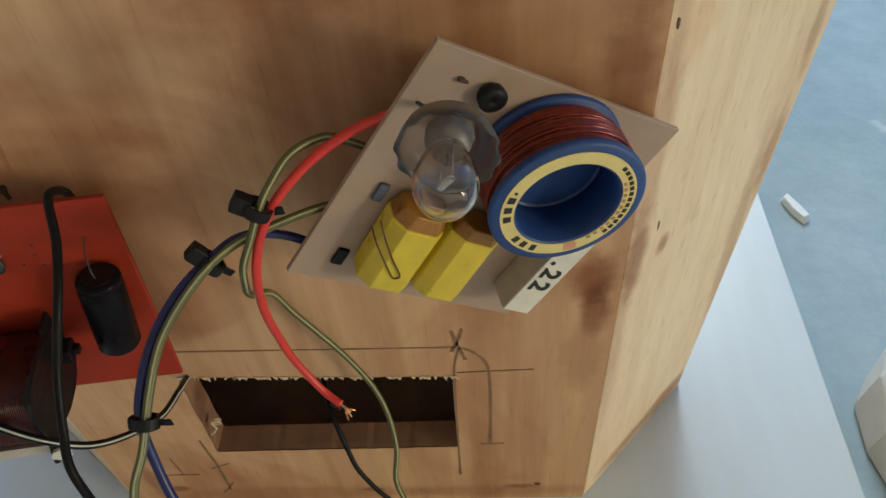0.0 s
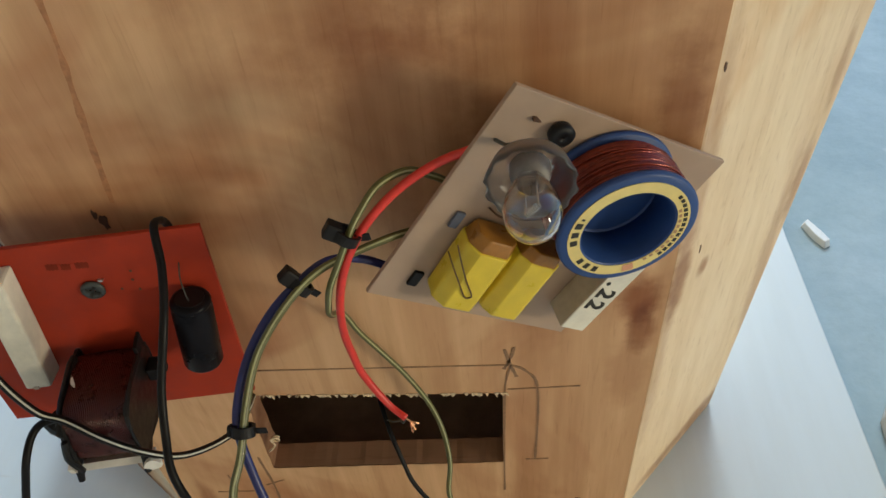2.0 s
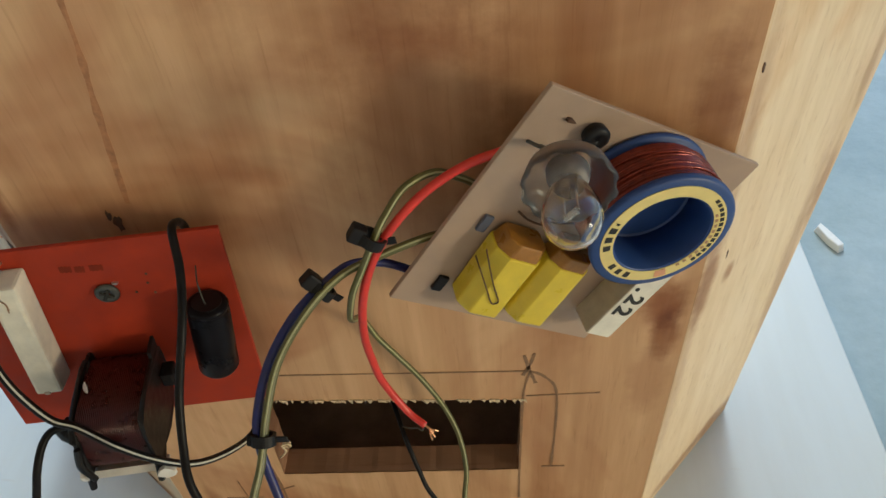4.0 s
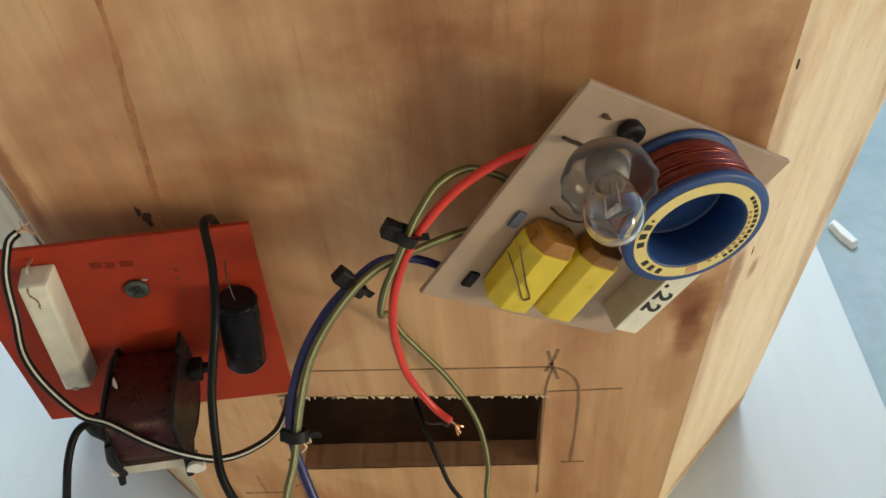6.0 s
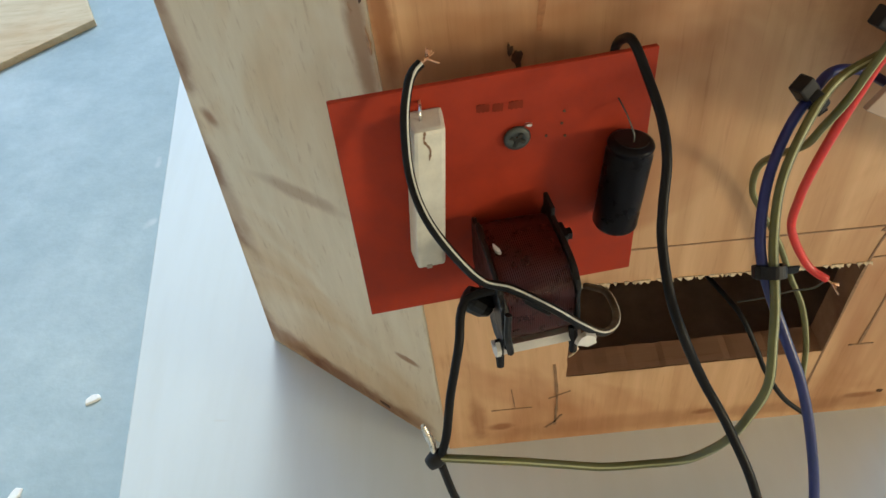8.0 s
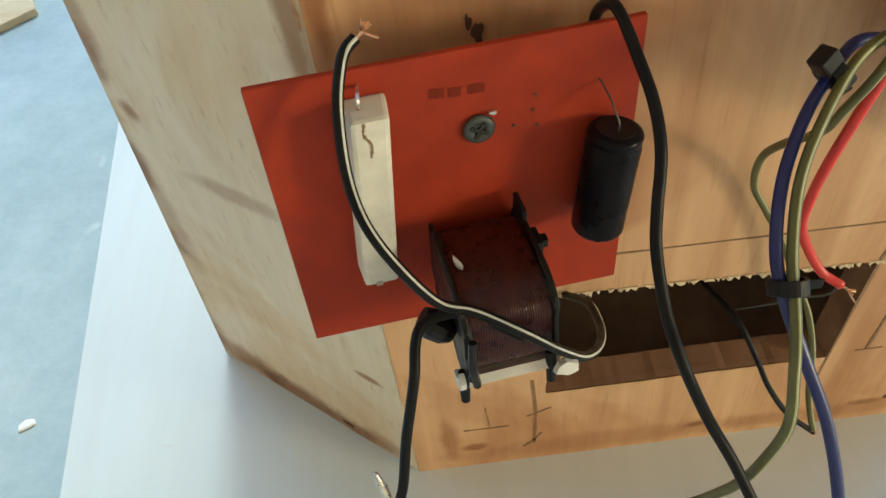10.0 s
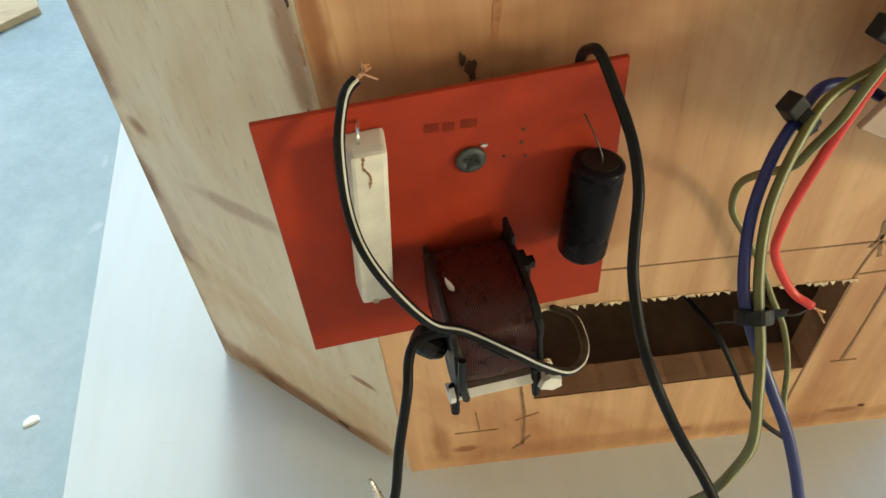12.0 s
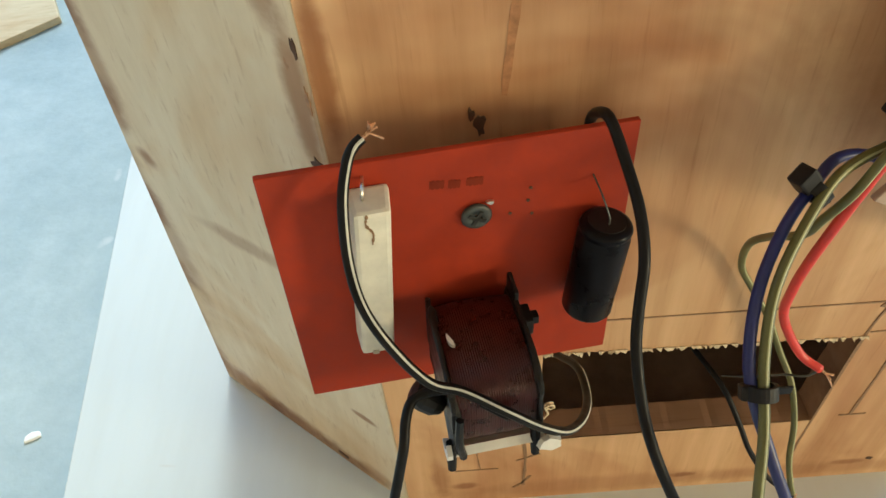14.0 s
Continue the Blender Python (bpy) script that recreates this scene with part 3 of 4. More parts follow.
part("crack", ribbon([red.at(20.6, 6.6, 8.1), red.at(20.2, 9.0, 8.22), red.at(21.4, 11.5, 8.22), red.at(21.0, 14.5, 8.22)], 0.0005, red.n, 0.00012, 0.6, 8), M_PENCIL, cem)
# screw through the middle into the panel
scr = part("screw", lathe([(0, 0.6), (1.2e-3, 0.6e-3), (3.0e-3, 0.35e-3), (3.5e-3, -0.2e-3), (3.3e-3, -0.7e-3), (1.6e-3, -1.4e-3), (1.6e-3, -22e-3), (0, -25e-3)][1:-1], red.at(44.3, 18.6, 1.0), red.n, 24), M_SCREW, red_board, "zinc cross-head screw", True)
# cross slot drawn as two black bars, painting the shade inside it
for a in (0.5, 0.5 + math.pi / 2):
    e1, e2 = red.way(math.cos(a), math.sin(a), 0), red.way(-math.sin(a), math.cos(a), 0)
    c = red.at(44.3, 18.6, 1.62)
    q = [c + e1 * i * 0.0021 + e2 * j * 0.00045 for i, j in ((-1, -1), (1, -1), (1, 1), (-1, 1))]
    part("recess_shade", prism([p - red.n * 0.0004 for p in q], [p + red.n * 0.00012 for p in q]), M_INK, scr)
part("swarf", patch(red.at(47.4, 15.4, 0.3), red.u, red.v, 0.0018, 0.001, 61, 9, 0.5, 0.0004), M_TIN, red_board)
# electrolytic capacitor lying along the right edge
ax = red.way(-0.09, 1, 0.02)
cap = part("electrolytic_capacitor", lathe([(0.2e-3, 0), (4.5e-3, 0), (5.6e-3, 0.5e-3), (6.0e-3, 1.3e-3), (5.65e-3, 2.2e-3), (5.55e-3, 2.9e-3), (6.0e-3, 3.8e-3), (6.0e-3, 26.2e-3), (5.5e-3, 27.1e-3), (4.4e-3, 27.4e-3), (0.2e-3, 27.4e-3)], red.at(72.1, 20.8, 6.7), ax, 40), M_SLEEVE, red_board, "glossy black sleeved capacitor", True)
part("end_disc", lathe([(0.1e-3, -0.2e-3), (4.2e-3, -0.2e-3), (4.3e-3, 0.3e-3), (0.1e-3, 0.3e-3)], red.at(72.1, 20.8, 6.7), ax, 28), M_BLACK, cap)
part("lead", tube(smooth_path([red.at(72.0, 20.8, 8.0), red.at(71.8, 18.2, 8.0), red.at(70.9, 14.5, 5.0), red.at(70.4, 12.6, 0)]), 0.00022, 6), M_SCREW, cap)
part("sleeve_print", patch(red.at(68.4, 31, 11.6), red.way(1, 0, 0.6), red.v, 0.0010, 0.0024, 63, 8, 0.2, 0.0003), M_GREY, cap)
# choke: dark winding between two black cheeks
CV, CN, HV, HN = 51.2, 16.2, 11.6, 15.6


def section(a, grow=0.0, power=0.5):
    """A point of the coil's rounded square section, v and n in millimetres."""
    c, d = math.cos(a), math.sin(a)
    return (CV + math.copysign(abs(c) ** power, c) * (HV + grow), max(0.25, CN + math.copysign(abs(d) ** power, d) * (HN + grow)))


bm = bmesh.new()
rows, turns, around = [], 34, 56
for k in range(turns * 4 + 1):
    u = 32.6 + 18.2 * k / (turns * 4)
    grow = 0.26 * abs(math.sin(math.pi * k / 4)) + 0.45 * math.cos((u - 41) / 9.5 * 1.4) - 1.3
    rows.append([bm.verts.new(red.at(u, *section(2 * math.pi * j / around, grow))) for j in range(around)])
for p, q in zip(rows, rows[1:]):
    for j in range(around):
        bm.faces.new((p[j], p[(j + 1) % around], q[(j + 1) % around], q[j]))
bm.faces.new(rows[0])
bm.faces.new(rows[-1][::-1])
choke = part("choke_winding", bm, M_COPPER_DARK, red_board, "dark red enamelled wire coil", True)


def cheek(u, seed, wob):
    rr = random.Random(seed)
    low, high = [], []
    for k in range(36):
        v0, n0 = section(2 * math.pi * k / 36, 0.4 + wob * rr.uniform(-1, 1), 0.48)
        du = rr.uniform(-0.25, 0.25)
        low.append(red.at(u + du - 0.55, v0, n0))
        high.append(red.at(u + du + 0.55, v0, n0))
    return prism(low, high, 0.0004, 2)


part("cheek", cheek(32.0, 1, 0.7), M_TAPE, choke, "black bobbin cheek", False)
part("cheek", cheek(51.4, 2, 0.5), M_TAPE, choke, "black bobbin cheek", False)
for k, (v0, v1, n0, n1, w) in enumerate(((42.0, 58.0, 28.0, 33.4, 0.0014), (40.5, 47.0, 6.0, 30.0, 0.0011), (46.0, 60.5, 33.0, 33.2, 0.0016))):
    part("tape_strip", tube(smooth_path([red.at(32.2 + 0.4 * k, v0, n0), red.at(33.0 - 0.3 * k, (v0 + v1) / 2 - 1, (n0 + n1) / 2 + 1.4), red.at(32.4 + 0.5 * k, v1, n1)]), w * 0.6, 7), M_TAPE, choke, "crumpled black tape")
part("tab", red.box(51.0, 52.2, 36.6, 42.0, 2.0, 9.0, 0.4), M_BLACK, choke)
part("lug", red.box(52.2, 56.0, 46.5, 51.5, 4, 10, 0.6), M_BLACK, choke)
part("lug", red.box(56.0, 57.8, 47.8, 50.2, 5.5, 8.0, 0.3), M_BLACK, choke)
for u in (31.2, 50.9):
    part("pin", tube([red.at(u, 59.0, 30.0), red.at(u - 0.2, 63.6, 31.4), red.at(u - 0.4, 66.4, 32.4)], [0.0012, 0.0012, 0.0010], 10), M_BLACK, choke)
part("tape_wad", lathe([(0.1e-3, -4e-3), (2.8e-3, -3.6e-3), (3.6e-3, -1e-3), (3.4e-3, 2e-3), (2.2e-3, 4.2e-3), (0.1e-3, 4.8e-3)], red.at(27.6, 51.5, 22.0), red.way(0.7, 0.5, 0.3), 14), M_TAPE, choke, "black taped wire joint")


def wrap_plate(u0, u1, g0, g1, a0, a1, steps=12):
    """A thin plate following the coil's section."""
    bm = bmesh.new()
    rows = []
    for k in range(steps + 1):
        a = radians(a0 + (a1 - a0) * k / steps)
        rows.append([bm.verts.new(red.at(u, *section(a, g, 0.42))) for u, g in ((u0, g0), (u1, g0), (u1, g1), (u0, g1))])
    for p, q in zip(rows, rows[1:]):
        for k in range(4):
            bm.faces.new((p[k], p[(k + 1) % 4], q[(k + 1) % 4], q[k]))
    bm.faces.new(rows[0])
    bm.faces.new(rows[-1][::-1])
    return bm


part("liner", wrap_plate(30.6, 53.0, 0.2, 2.0, 22, 50), M_WHITE, choke, "white plastic liner")
part("liner", wrap_plate(29.8, 31.0, 0.0, 2.2, 22, 78), M_WHITE, choke, "white plastic liner")
part("glue_blob", patch(red.at(53.8, 61.6, 33.2), red.u, red.way(0, 1, 0.3), 0.0058, 0.0036, 66, 11, 0.3, 0.0012), M_WHITE, choke, "white hot glue scrap")
part("glue_blob", patch(red.at(34.4, 39.2, 17.0), red.way(0.3, 0, 1), red.way(1, 0, -0.3), 0.0040, 0.0009, 67, 9, 0.3, 0.0008), M_WHITE, choke, "white paper scrap")
# worn print that cannot be read, as bars
for u, v0, w in ((34.5, 8.4, 3.2), (38.5, 8.9, 2.6), (42.4, 9.0, 3.6)):
    part("worn_print", ribbon([red.at(u, v0, 0), red.at(u + w, v0 + 0.3, 0)], 0.0024, red.n, 0.0001, 0.3, 7), plain("worn_brown_ink", (0.19, 0.026, 0.011), 0.6, bumpy=0, spec=0.1) if u == 34.5 else bpy.data.materials["worn_brown_ink"], board_red)
for u, v0 in ((56, 17), (56.5, 13.5), (57, 21), (52, 20)):
    part("solder_hole", patch(red.at(u, v0, 0), red.u, red.v, 0.0009, 0.0009, int(u * 3), 8, 0.1, 0.0002), M_KNOT, board_red)

white = Board((0.0178, -0.0165, 0.2472), (0.78207, 0.205, -0.57486), (-0.60, -0.108, -0.80))
tan_board = thing("circuit_board", white.at(37, 37, 0), "cream crossover board with lamp, copper coil and yellow capacitors", "circuit board")
corners = ((0, 0), (69.0, -2.0), (70.0, 73.5), (-0.4, 74.0))
board_tan = part("board", prism([white.at(*p, -1.6) for p in corners], [white.at(*p, 0) for p in corners], 0.0002, 1), M_TAN, tan_board, "cream fibre board")
# inductor standing on the board
IC = (41.0, 16.8)
ic0 = white.at(*IC, 0)
prof = []
for k in range(13 * 4 + 1):
    hgt = 2.2 + 12.6 * k / 52
    prof.append(((16.4 + 0.9 * math.sin(math.pi * k / 52) + 0.40 * abs(math.sin(math.pi * k / 4))) * 1e-3, hgt * 1e-3))
ind = part("inductor_winding", lathe([(12.8e-3, 2.2e-3)] + prof + [(12.8e-3, 14.8e-3)], ic0, white.n, 64), M_COPPER, tan_board, "glossy red-brown enamelled copper winding", True)
rr = random.Random(12)
for k in range(9):
    h0, tilt, ph = rr.uniform(4.5, 13.0), rr.uniform(0.3, 1.4), rr.uniform(0, 6.28)
    loop = []
    for j in range(65):
        a = 2 * math.pi * j / 64
        r = 17.55 + 0.12 * math.sin(3 * a + ph)
        loop.append(white.at(IC[0] + r * math.cos(a), IC[1] + r * math.sin(a), min(14.4, max(2.8, h0 + tilt * math.sin(a + ph)))))
    part("loose_turn", tube(loop, 0.00034, 6, ends=False), M_COPPER, ind, "", True)
part("bobbin", lathe([(12.2e-3, 0.1e-3), (17.6e-3, 0.1e-3), (18.2e-3, 0.5e-3), (18.2e-3, 1.6e-3), (17.6e-3, 2.1e-3), (12.9e-3, 2.1e-3), (12.9e-3, 14.9e-3), (17.6e-3, 14.9e-3), (18.3e-3, 15.3e-3), (18.3e-3, 16.5e-3), (17.6e-3, 17.0e-3), (12.5e-3, 17.0e-3), (12.1e-3, 16.6e-3)], ic0, white.n, 64), M_BLUE, ind, "dark blue plastic bobbin", True)
part("bobbin_floor", lathe([(0.1e-3, 0.2e-3), (12.15e-3, 0.2e-3), (12.15e-3, 5.4e-3), (11.6e-3, 5.0e-3), (0.1e-3, 5.0e-3)], ic0, white.n, 48), M_BLUE, ind)
lab = part("ring_label", lathe([(12.7e-3, 16.9e-3), (15.9e-3, 16.9e-3), (15.9e-3, 17.2e-3), (12.7e-3, 17.2e-3)], ic0, white.n, 64), M_LABEL, ind, "yellow printed ring label")


def ring_bar(a0, a1, r0, r1, mat):
    bm = bmesh.new()
    steps = max(2, int((a1 - a0) / 4))
    rows = []
    for k in range(steps + 1):
        a = radians(a0 + (a1 - a0) * k / steps)
        rows.append([bm.verts.new(white.at(IC[0] + r * math.cos(a), IC[1] + r * math.sin(a), hh)) for r, hh in ((r0, 17.1), (r1, 17.1), (r1, 17.32), (r0, 17.32))])
    for p, q in zip(rows, rows[1:]):
        for k in range(4):
            bm.faces.new((p[k], p[(k + 1) % 4], q[(k + 1) % 4], q[k]))
    bm.faces.new(rows[0])
    bm.faces.new(rows[-1][::-1])
    part("print_bar", bm, mat, lab)


for a in (86, 98, 110):
    ring_bar(a, a + 6, 13.4, 15.2, M_INK)
for a in (140, 152, 164):
    ring_bar(a, a + 7, 13.4, 15.2, M_INK)
ring_bar(175, 177.5, 13.9, 14.7, M_INK)
for a in range(-72, 14, 7):
    ring_bar(a, a + 4.6, 14.2, 15.2, M_INK)
for a in range(-52, 30, 8):
    ring_bar(a, a + 4, 13.0, 13.7, M_STAIN)
ring_bar(44, 56, 13.0, 15.4, plain("pink_smudge", (0.62, 0.30, 0.17), 0.6))
# lamp
LA = white.way(-3.4, 1.6, 14.0)
l0 = white.at(2.8, 8.0, 18.4)
lamp = part("lamp", lathe([(0.1e-3, 5e-3), (3.8e-3, 5e-3), (4.5e-3, 2.5e-3), (4.6e-3, -4e-3), (3.4e-3, -5.4e-3), (0.1e-3, -5.6e-3)], l0, LA, 28), M_GREY, tan_board, "small filament lamp with a clear collar", True)
collar = []
for r, hgt in ((4.7, -3.6), (7.4, -3.2), (9.2, -1.4), (10.0, 1.2), (10.4, 3.4), (9.9, 3.6), (9.4, 1.4), (8.6, -0.6), (7.0, -2.0), (4.7, -2.4)):
    collar.append((r * 0.94e-3, (hgt + 2.4) * 1e-3))
bm = lathe(collar, l0, LA, 48)
bm.verts.ensure_lookup_table()
for k in range(48):
    # scalloped rim
    for ring_no in (4, 5):
        q = bm.verts[ring_no * 48 + k]
        axis_pt = l0 + LA * (q.co - l0).dot(LA)
        q.co = axis_pt + (q.co - axis_pt) * (1.03 if k % 4 < 2 else 0.965)
part("collar", bm, M_COLLAR, lamp, "clear plastic lamp collar", True)
outer = [(3.6, 4.5), (4.2, 6.5), (5.4, 9.0), (6.3, 12.0), (6.5, 14.5), (5.9, 17.2), (4.4, 19.4), (2.3, 20.6), (0.0, 21.0)]
inner = [(0.0, 20.5), (2.1, 20.1), (4.0, 19.0), (5.4, 17.0), (6.0, 14.5), (5.8, 12.1), (4.9, 9.2), (3.7, 6.7), (3.1, 4.5)]
part("bulb_glass", lathe([(r * 0.94e-3, hgt * 1e-3) for r, hgt in outer + inner], l0, LA, 40), M_GLASS, lamp, "clear round bulb glass", True)
for du in (-1.2, 1.2):
    part("lead", tube(smooth_path([l0 - LA * 0.005 + white.u * du * 0.001, white.at(4.4 + du, 11.0, 8.0), white.at(6.0 + 1.6 * du, 15.0, 0.0)]), 0.0005, 7), M_SCREW, lamp)
side = LA.orthogonal().normalized()
for s in (-1, 1):
    part("support_wire", tube([l0 + LA * 0.005 + side * 0.0016 * s, l0 + LA * 0.010 + side * 0.0017 * s, l0 + LA * 0.0135 + side * 0.0018 * s], 0.00022, 6), M_TIN, lamp)
fil = [l0 + LA * 0.0135 + side * (0.0018 - 0.0036 * k / 40) + LA * 0.0007 * math.sin(k * 1.1) + LA.cross(side) * 0.0007 * math.cos(k * 1.1) for k in range(41)]
part("filament", tube(fil, 0.00016, 5), M_TIN, lamp)
part("glass_stem", lathe([(0.1e-3, 4e-3), (2.4e-3, 4.2e-3), (1.6e-3, 7.5e-3), (0.1e-3, 8.6e-3)], l0, LA, 16), M_GLASS, lamp, smooth=True)
# film capacitors
for u0, u1, seed in ((11.6, 25.8, 1), (28.0, 41.8, 2)):
    low, high = [], []
    cx, cw, ct = (u0 + u1) / 2, (u1 - u0) / 2, 9.8 if seed == 1 else 9.2
    prof = []
    for px, pn in ((-1, 0.08), (-0.86, 0), (0.86, 0), (1, 0.08), (1, 0.72), (0.62, 1), (-0.55, 1), (-1, 0.66)):
        prof.append((cx + px * cw, 0.2 + pn * ct))
    capf = part("film_capacitor", prism([white.at(u, 41.4 + (0.6 if seed == 1 else 0), hh) for u, hh in prof], [white.at(u + 1.2, 63.4, hh) for u, hh in prof], 0.0006, 2), M_YELLOW, tan_board, "bright yellow wrapped film capacitor")
    part("resin_end", prism([white.at(cx + (u - cx) * 0.80, 37.8, ct / 2 + (hh - ct / 2) * 0.86) for u, hh in prof], [white.at(cx + (u - cx) * 0.96, 42.2, ct / 2 + (hh - ct / 2) * 0.93) for u, hh in prof], 0.0003, 1), M_RESIN, capf, "brown translucent resin end")
    part("resin_end", prism([white.at(cx + 1.2 + (u - cx) * 0.92, 63.0, ct / 2 + (hh - ct / 2) * 0.92) for u, hh in prof], [white.at(cx + 1.2 + (u - cx) * 0.80, 64.4, ct / 2 + (hh - ct / 2) * 0.80) for u, hh in prof], 0.0004, 1), M_YELLOW, capf)
# jumper of thin wire bent over the first capacitor
part("jumper_lead", tube(smooth_path([white.at(8.4, 42.6, 8.0), white.at(11.4, 46.4, 9.8), white.at(16.0, 51.6, 10.4), white.at(20.6, 56.2, 10.4), white.at(20.4, 57.6, 10.4), white.at(19.0, 57.4, 10.4), white.at(14.8, 53.2, 10.4), white.at(10.8, 49.2, 9.2), white.at(9.4, 47.8, 5.0)]), 0.00022, 6), M_KNOT, tan_board, "thin dark bent wire lead")
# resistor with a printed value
# body all in darkened cement, so its sides look shaded
cem2 = part("cement_resistor", white.box(56.4, 65.6, 18, 62.0, 0, 9.2, 0.5, 0.2), M_CERAM_SHADE, tan_board, "white cement resistor, its sides painted darker for shade")
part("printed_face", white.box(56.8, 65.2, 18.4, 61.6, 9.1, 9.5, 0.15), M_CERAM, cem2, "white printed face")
txt = bpy.data.curves.new("value_text", "FONT")
txt.body, txt.size, txt.extrude, txt.offset = ".22", 0.0078, 0.00008, 0.00022
txt.space_character = 1.3
tmp = bpy.data.objects.new("value_text_tmp", txt)
scene.collection.objects.link(tmp)
me = bpy.data.meshes.new_from_object(tmp.evaluated_get(bpy.context.evaluated_depsgraph_get()))
bpy.data.objects.remove(tmp)
X, Y = white.v, white.u
Z = X.cross(Y)
m4 = Matrix((X, Y, Z)).transposed().to_4x4()
m4.translation = white.at(58.2, 40.2, 9.62)
me.transform(m4)
me.materials.clear()
me.materials.append(M_INK)
ob = new("printed_value", me)
ob.parent = cem2
# small fittings
for u, v0, w, hgt, seed in ((9.6, 64.0, 3.0, 5.4, 1), (8.8, 40.6, 2.6, 5.4, 2)):
    part("terminal_slot", white.box(u - w / 2, u + w / 2, v0 - hgt / 2, v0 + hgt / 2, 0, 1.2, 0.4), M_BLACK if seed == 1 else plain("blue_grey_mark", (0.09, 0.10, 0.14), 0.5), tan_board)
part("screw_hole", lathe([(0.1e-3, 0.2e-3), (2.6e-3, 0.2e-3), (3.1e-3, 0.5e-3), (3.3e-3, 2.6e-3), (2.4e-3, 3.2e-3), (0.1e-3, 3.4e-3)], white.at(17.6, 6.8, 0), white.n, 20), M_BLACK, tan_board, "black rubber grommet", True)
part("lead", tube(smooth_path([white.at(15.0, 34.2, 0.4), white.at(18.5, 34.8, 2.0), white.at(24.0, 34.4, 2.4), white.at(33.0, 32.0, 1.0), white.at(35, 30, 0.2)]), 0.0003, 6), M_KNOT, tan_board)
part("solder_tip", patch(white.at(9.8, 6.0, 0.3), white.u, white.v, 0.0026, 0.0010, 77, 9, 0.4, 0.0008), M_KNOT, tan_board)


# ---- wires ----
def wire(pts, r, mat, label, stripe=None, category="wire", ends=(), toward=(0.5, -0.7, 0.5)):
    path = smooth_path(pts)
    w = thing("wire", path[0], label, category)
    ins = part("insulation", tube(path, r, 12), mat, w, "", True)
    if stripe:
        line = []
        for i, p in enumerate(path):
            t = (path[min(i + 1, len(path) - 1)] - path[max(i - 1, 0)]).normalized()
            d = Vector(toward)
            d = (d - t * d.dot(t)).normalized()
            line.append(p + d * r * 0.66)
        part("stripe", tube(line, r * 0.40, 8), stripe, w, "pale stripe along the insulation", True)
    for which, length, m, seed in ends:
        p = path[which]
        t = (path[0] - path[2]).normalized() if which == 0 else (path[-1] - path[-3]).normalized()
        rnd = random.Random(seed)
        for k in range(7):
            d = (t + Vector((rnd.uniform(-1, 1), rnd.uniform(-1, 1), rnd.uniform(-1, 1))) * 0.55).normalized()
            q = p + d * length * rnd.uniform(0.6, 1.0)
            part("bare_strand", tube([p - t * 0.001, p + t * length * 0.3 + d * length * 0.1, q], 0.00025, 5), m, w, "frayed bare copper strand")
    return w


wire([(-0.0815, -0.0065, 0.194), (-0.0812, -0.0075, 0.2015), (-0.0806, -0.011, 0.2062), (-0.0795, -0.017, 0.2092), (-0.0772, -0.025, 0.2037), (-0.0759, -0.033, 0.199), (-0.076, -0.040, 0.1936),
      (-0.0775, -0.046, 0.1859), (-0.0783, -0.051, 0.1799), (-0.0778, -0.059, 0.1718), (-0.0761, -0.066, 0.1659), (-0.0717, -0.072, 0.155), (-0.0659, -0.080, 0.1441), (-0.060, -0.092, 0.128),
      (-0.054, -0.110, 0.09), (-0.050, -0.125, 0.04), (-0.05, -0.135, 0.004), (-0.03, -0.16, FLOOR + 0.0018), (0.05, -0.25, FLOOR + 0.0018)], 0.00115, M_WIRE_BLACK, "thick black cable looped over the red board's top edge", ends=())
wire([(-0.1271, -0.020, 0.2125), (-0.1290, -0.0215, 0.2115), (-0.1305, -0.023, 0.2089), (-0.1322, -0.027, 0.2026), (-0.1328, -0.032, 0.192), (-0.1308, -0.039, 0.1857), (-0.1263, -0.044, 0.1782), (-0.1194, -0.0475, 0.169),
      (-0.1124, -0.0485, 0.1658), (-0.103, -0.051, 0.1598), (-0.0957, -0.050, 0.1505), (-0.0890, -0.046, 0.1400), (-0.0835, -0.038, 0.1310), (-0.0800, -0.026, 0.1210), (-0.0801, -0.013, 0.1140), (-0.0835, -0.002, 0.1040), (-0.0860, 0.008, 0.094), (-0.085, 0.03, 0.08)],
     0.00115, M_WIRE_BLACK, "black speaker wire with a pale stripe and bare end", M_STRIPE, ends=((0, 0.0045, M_BARE, 3),), toward=(0.6, -0.5, 0.6))
wire([(-0.1030, -0.0505, 0.1575), (-0.1120, -0.0470, 0.1620), (-0.1165, -0.0450, 0.1612), (-0.1205, -0.0450, 0.1605), (-0.1237, -0.0465, 0.1600), (-0.1252, -0.050, 0.1588), (-0.1261, -0.055, 0.1555), (-0.1280, -0.0585, 0.1490), (-0.1302, -0.062, 0.1412), (-0.1324, -0.067, 0.1316), (-0.1345, -0.0695, 0.1260)],
     0.00115, M_WIRE_BLACK, "black wire hanging from the coil to a twisted joint")
wire([(-0.1350, -0.0700, 0.1225), (-0.1335, -0.072, 0.110), (-0.1318, -0.073, 0.096), (-0.130, -0.078, 0.07), (-0.128, -0.090, 0.03), (-0.126, -0.10, FLOOR + 0.004), (-0.13, -0.14, FLOOR + 0.0018), (-0.16, -0.25, FLOOR + 0.0018)], 0.00115, M_WIRE_BLACK, "thick black cable hanging from a twisted joint to the floor")
joint = thing("wire_joint", (-0.1357, -0.0694, 0.124), "black taped wire joint with a bare soldered tip", "wire joint")
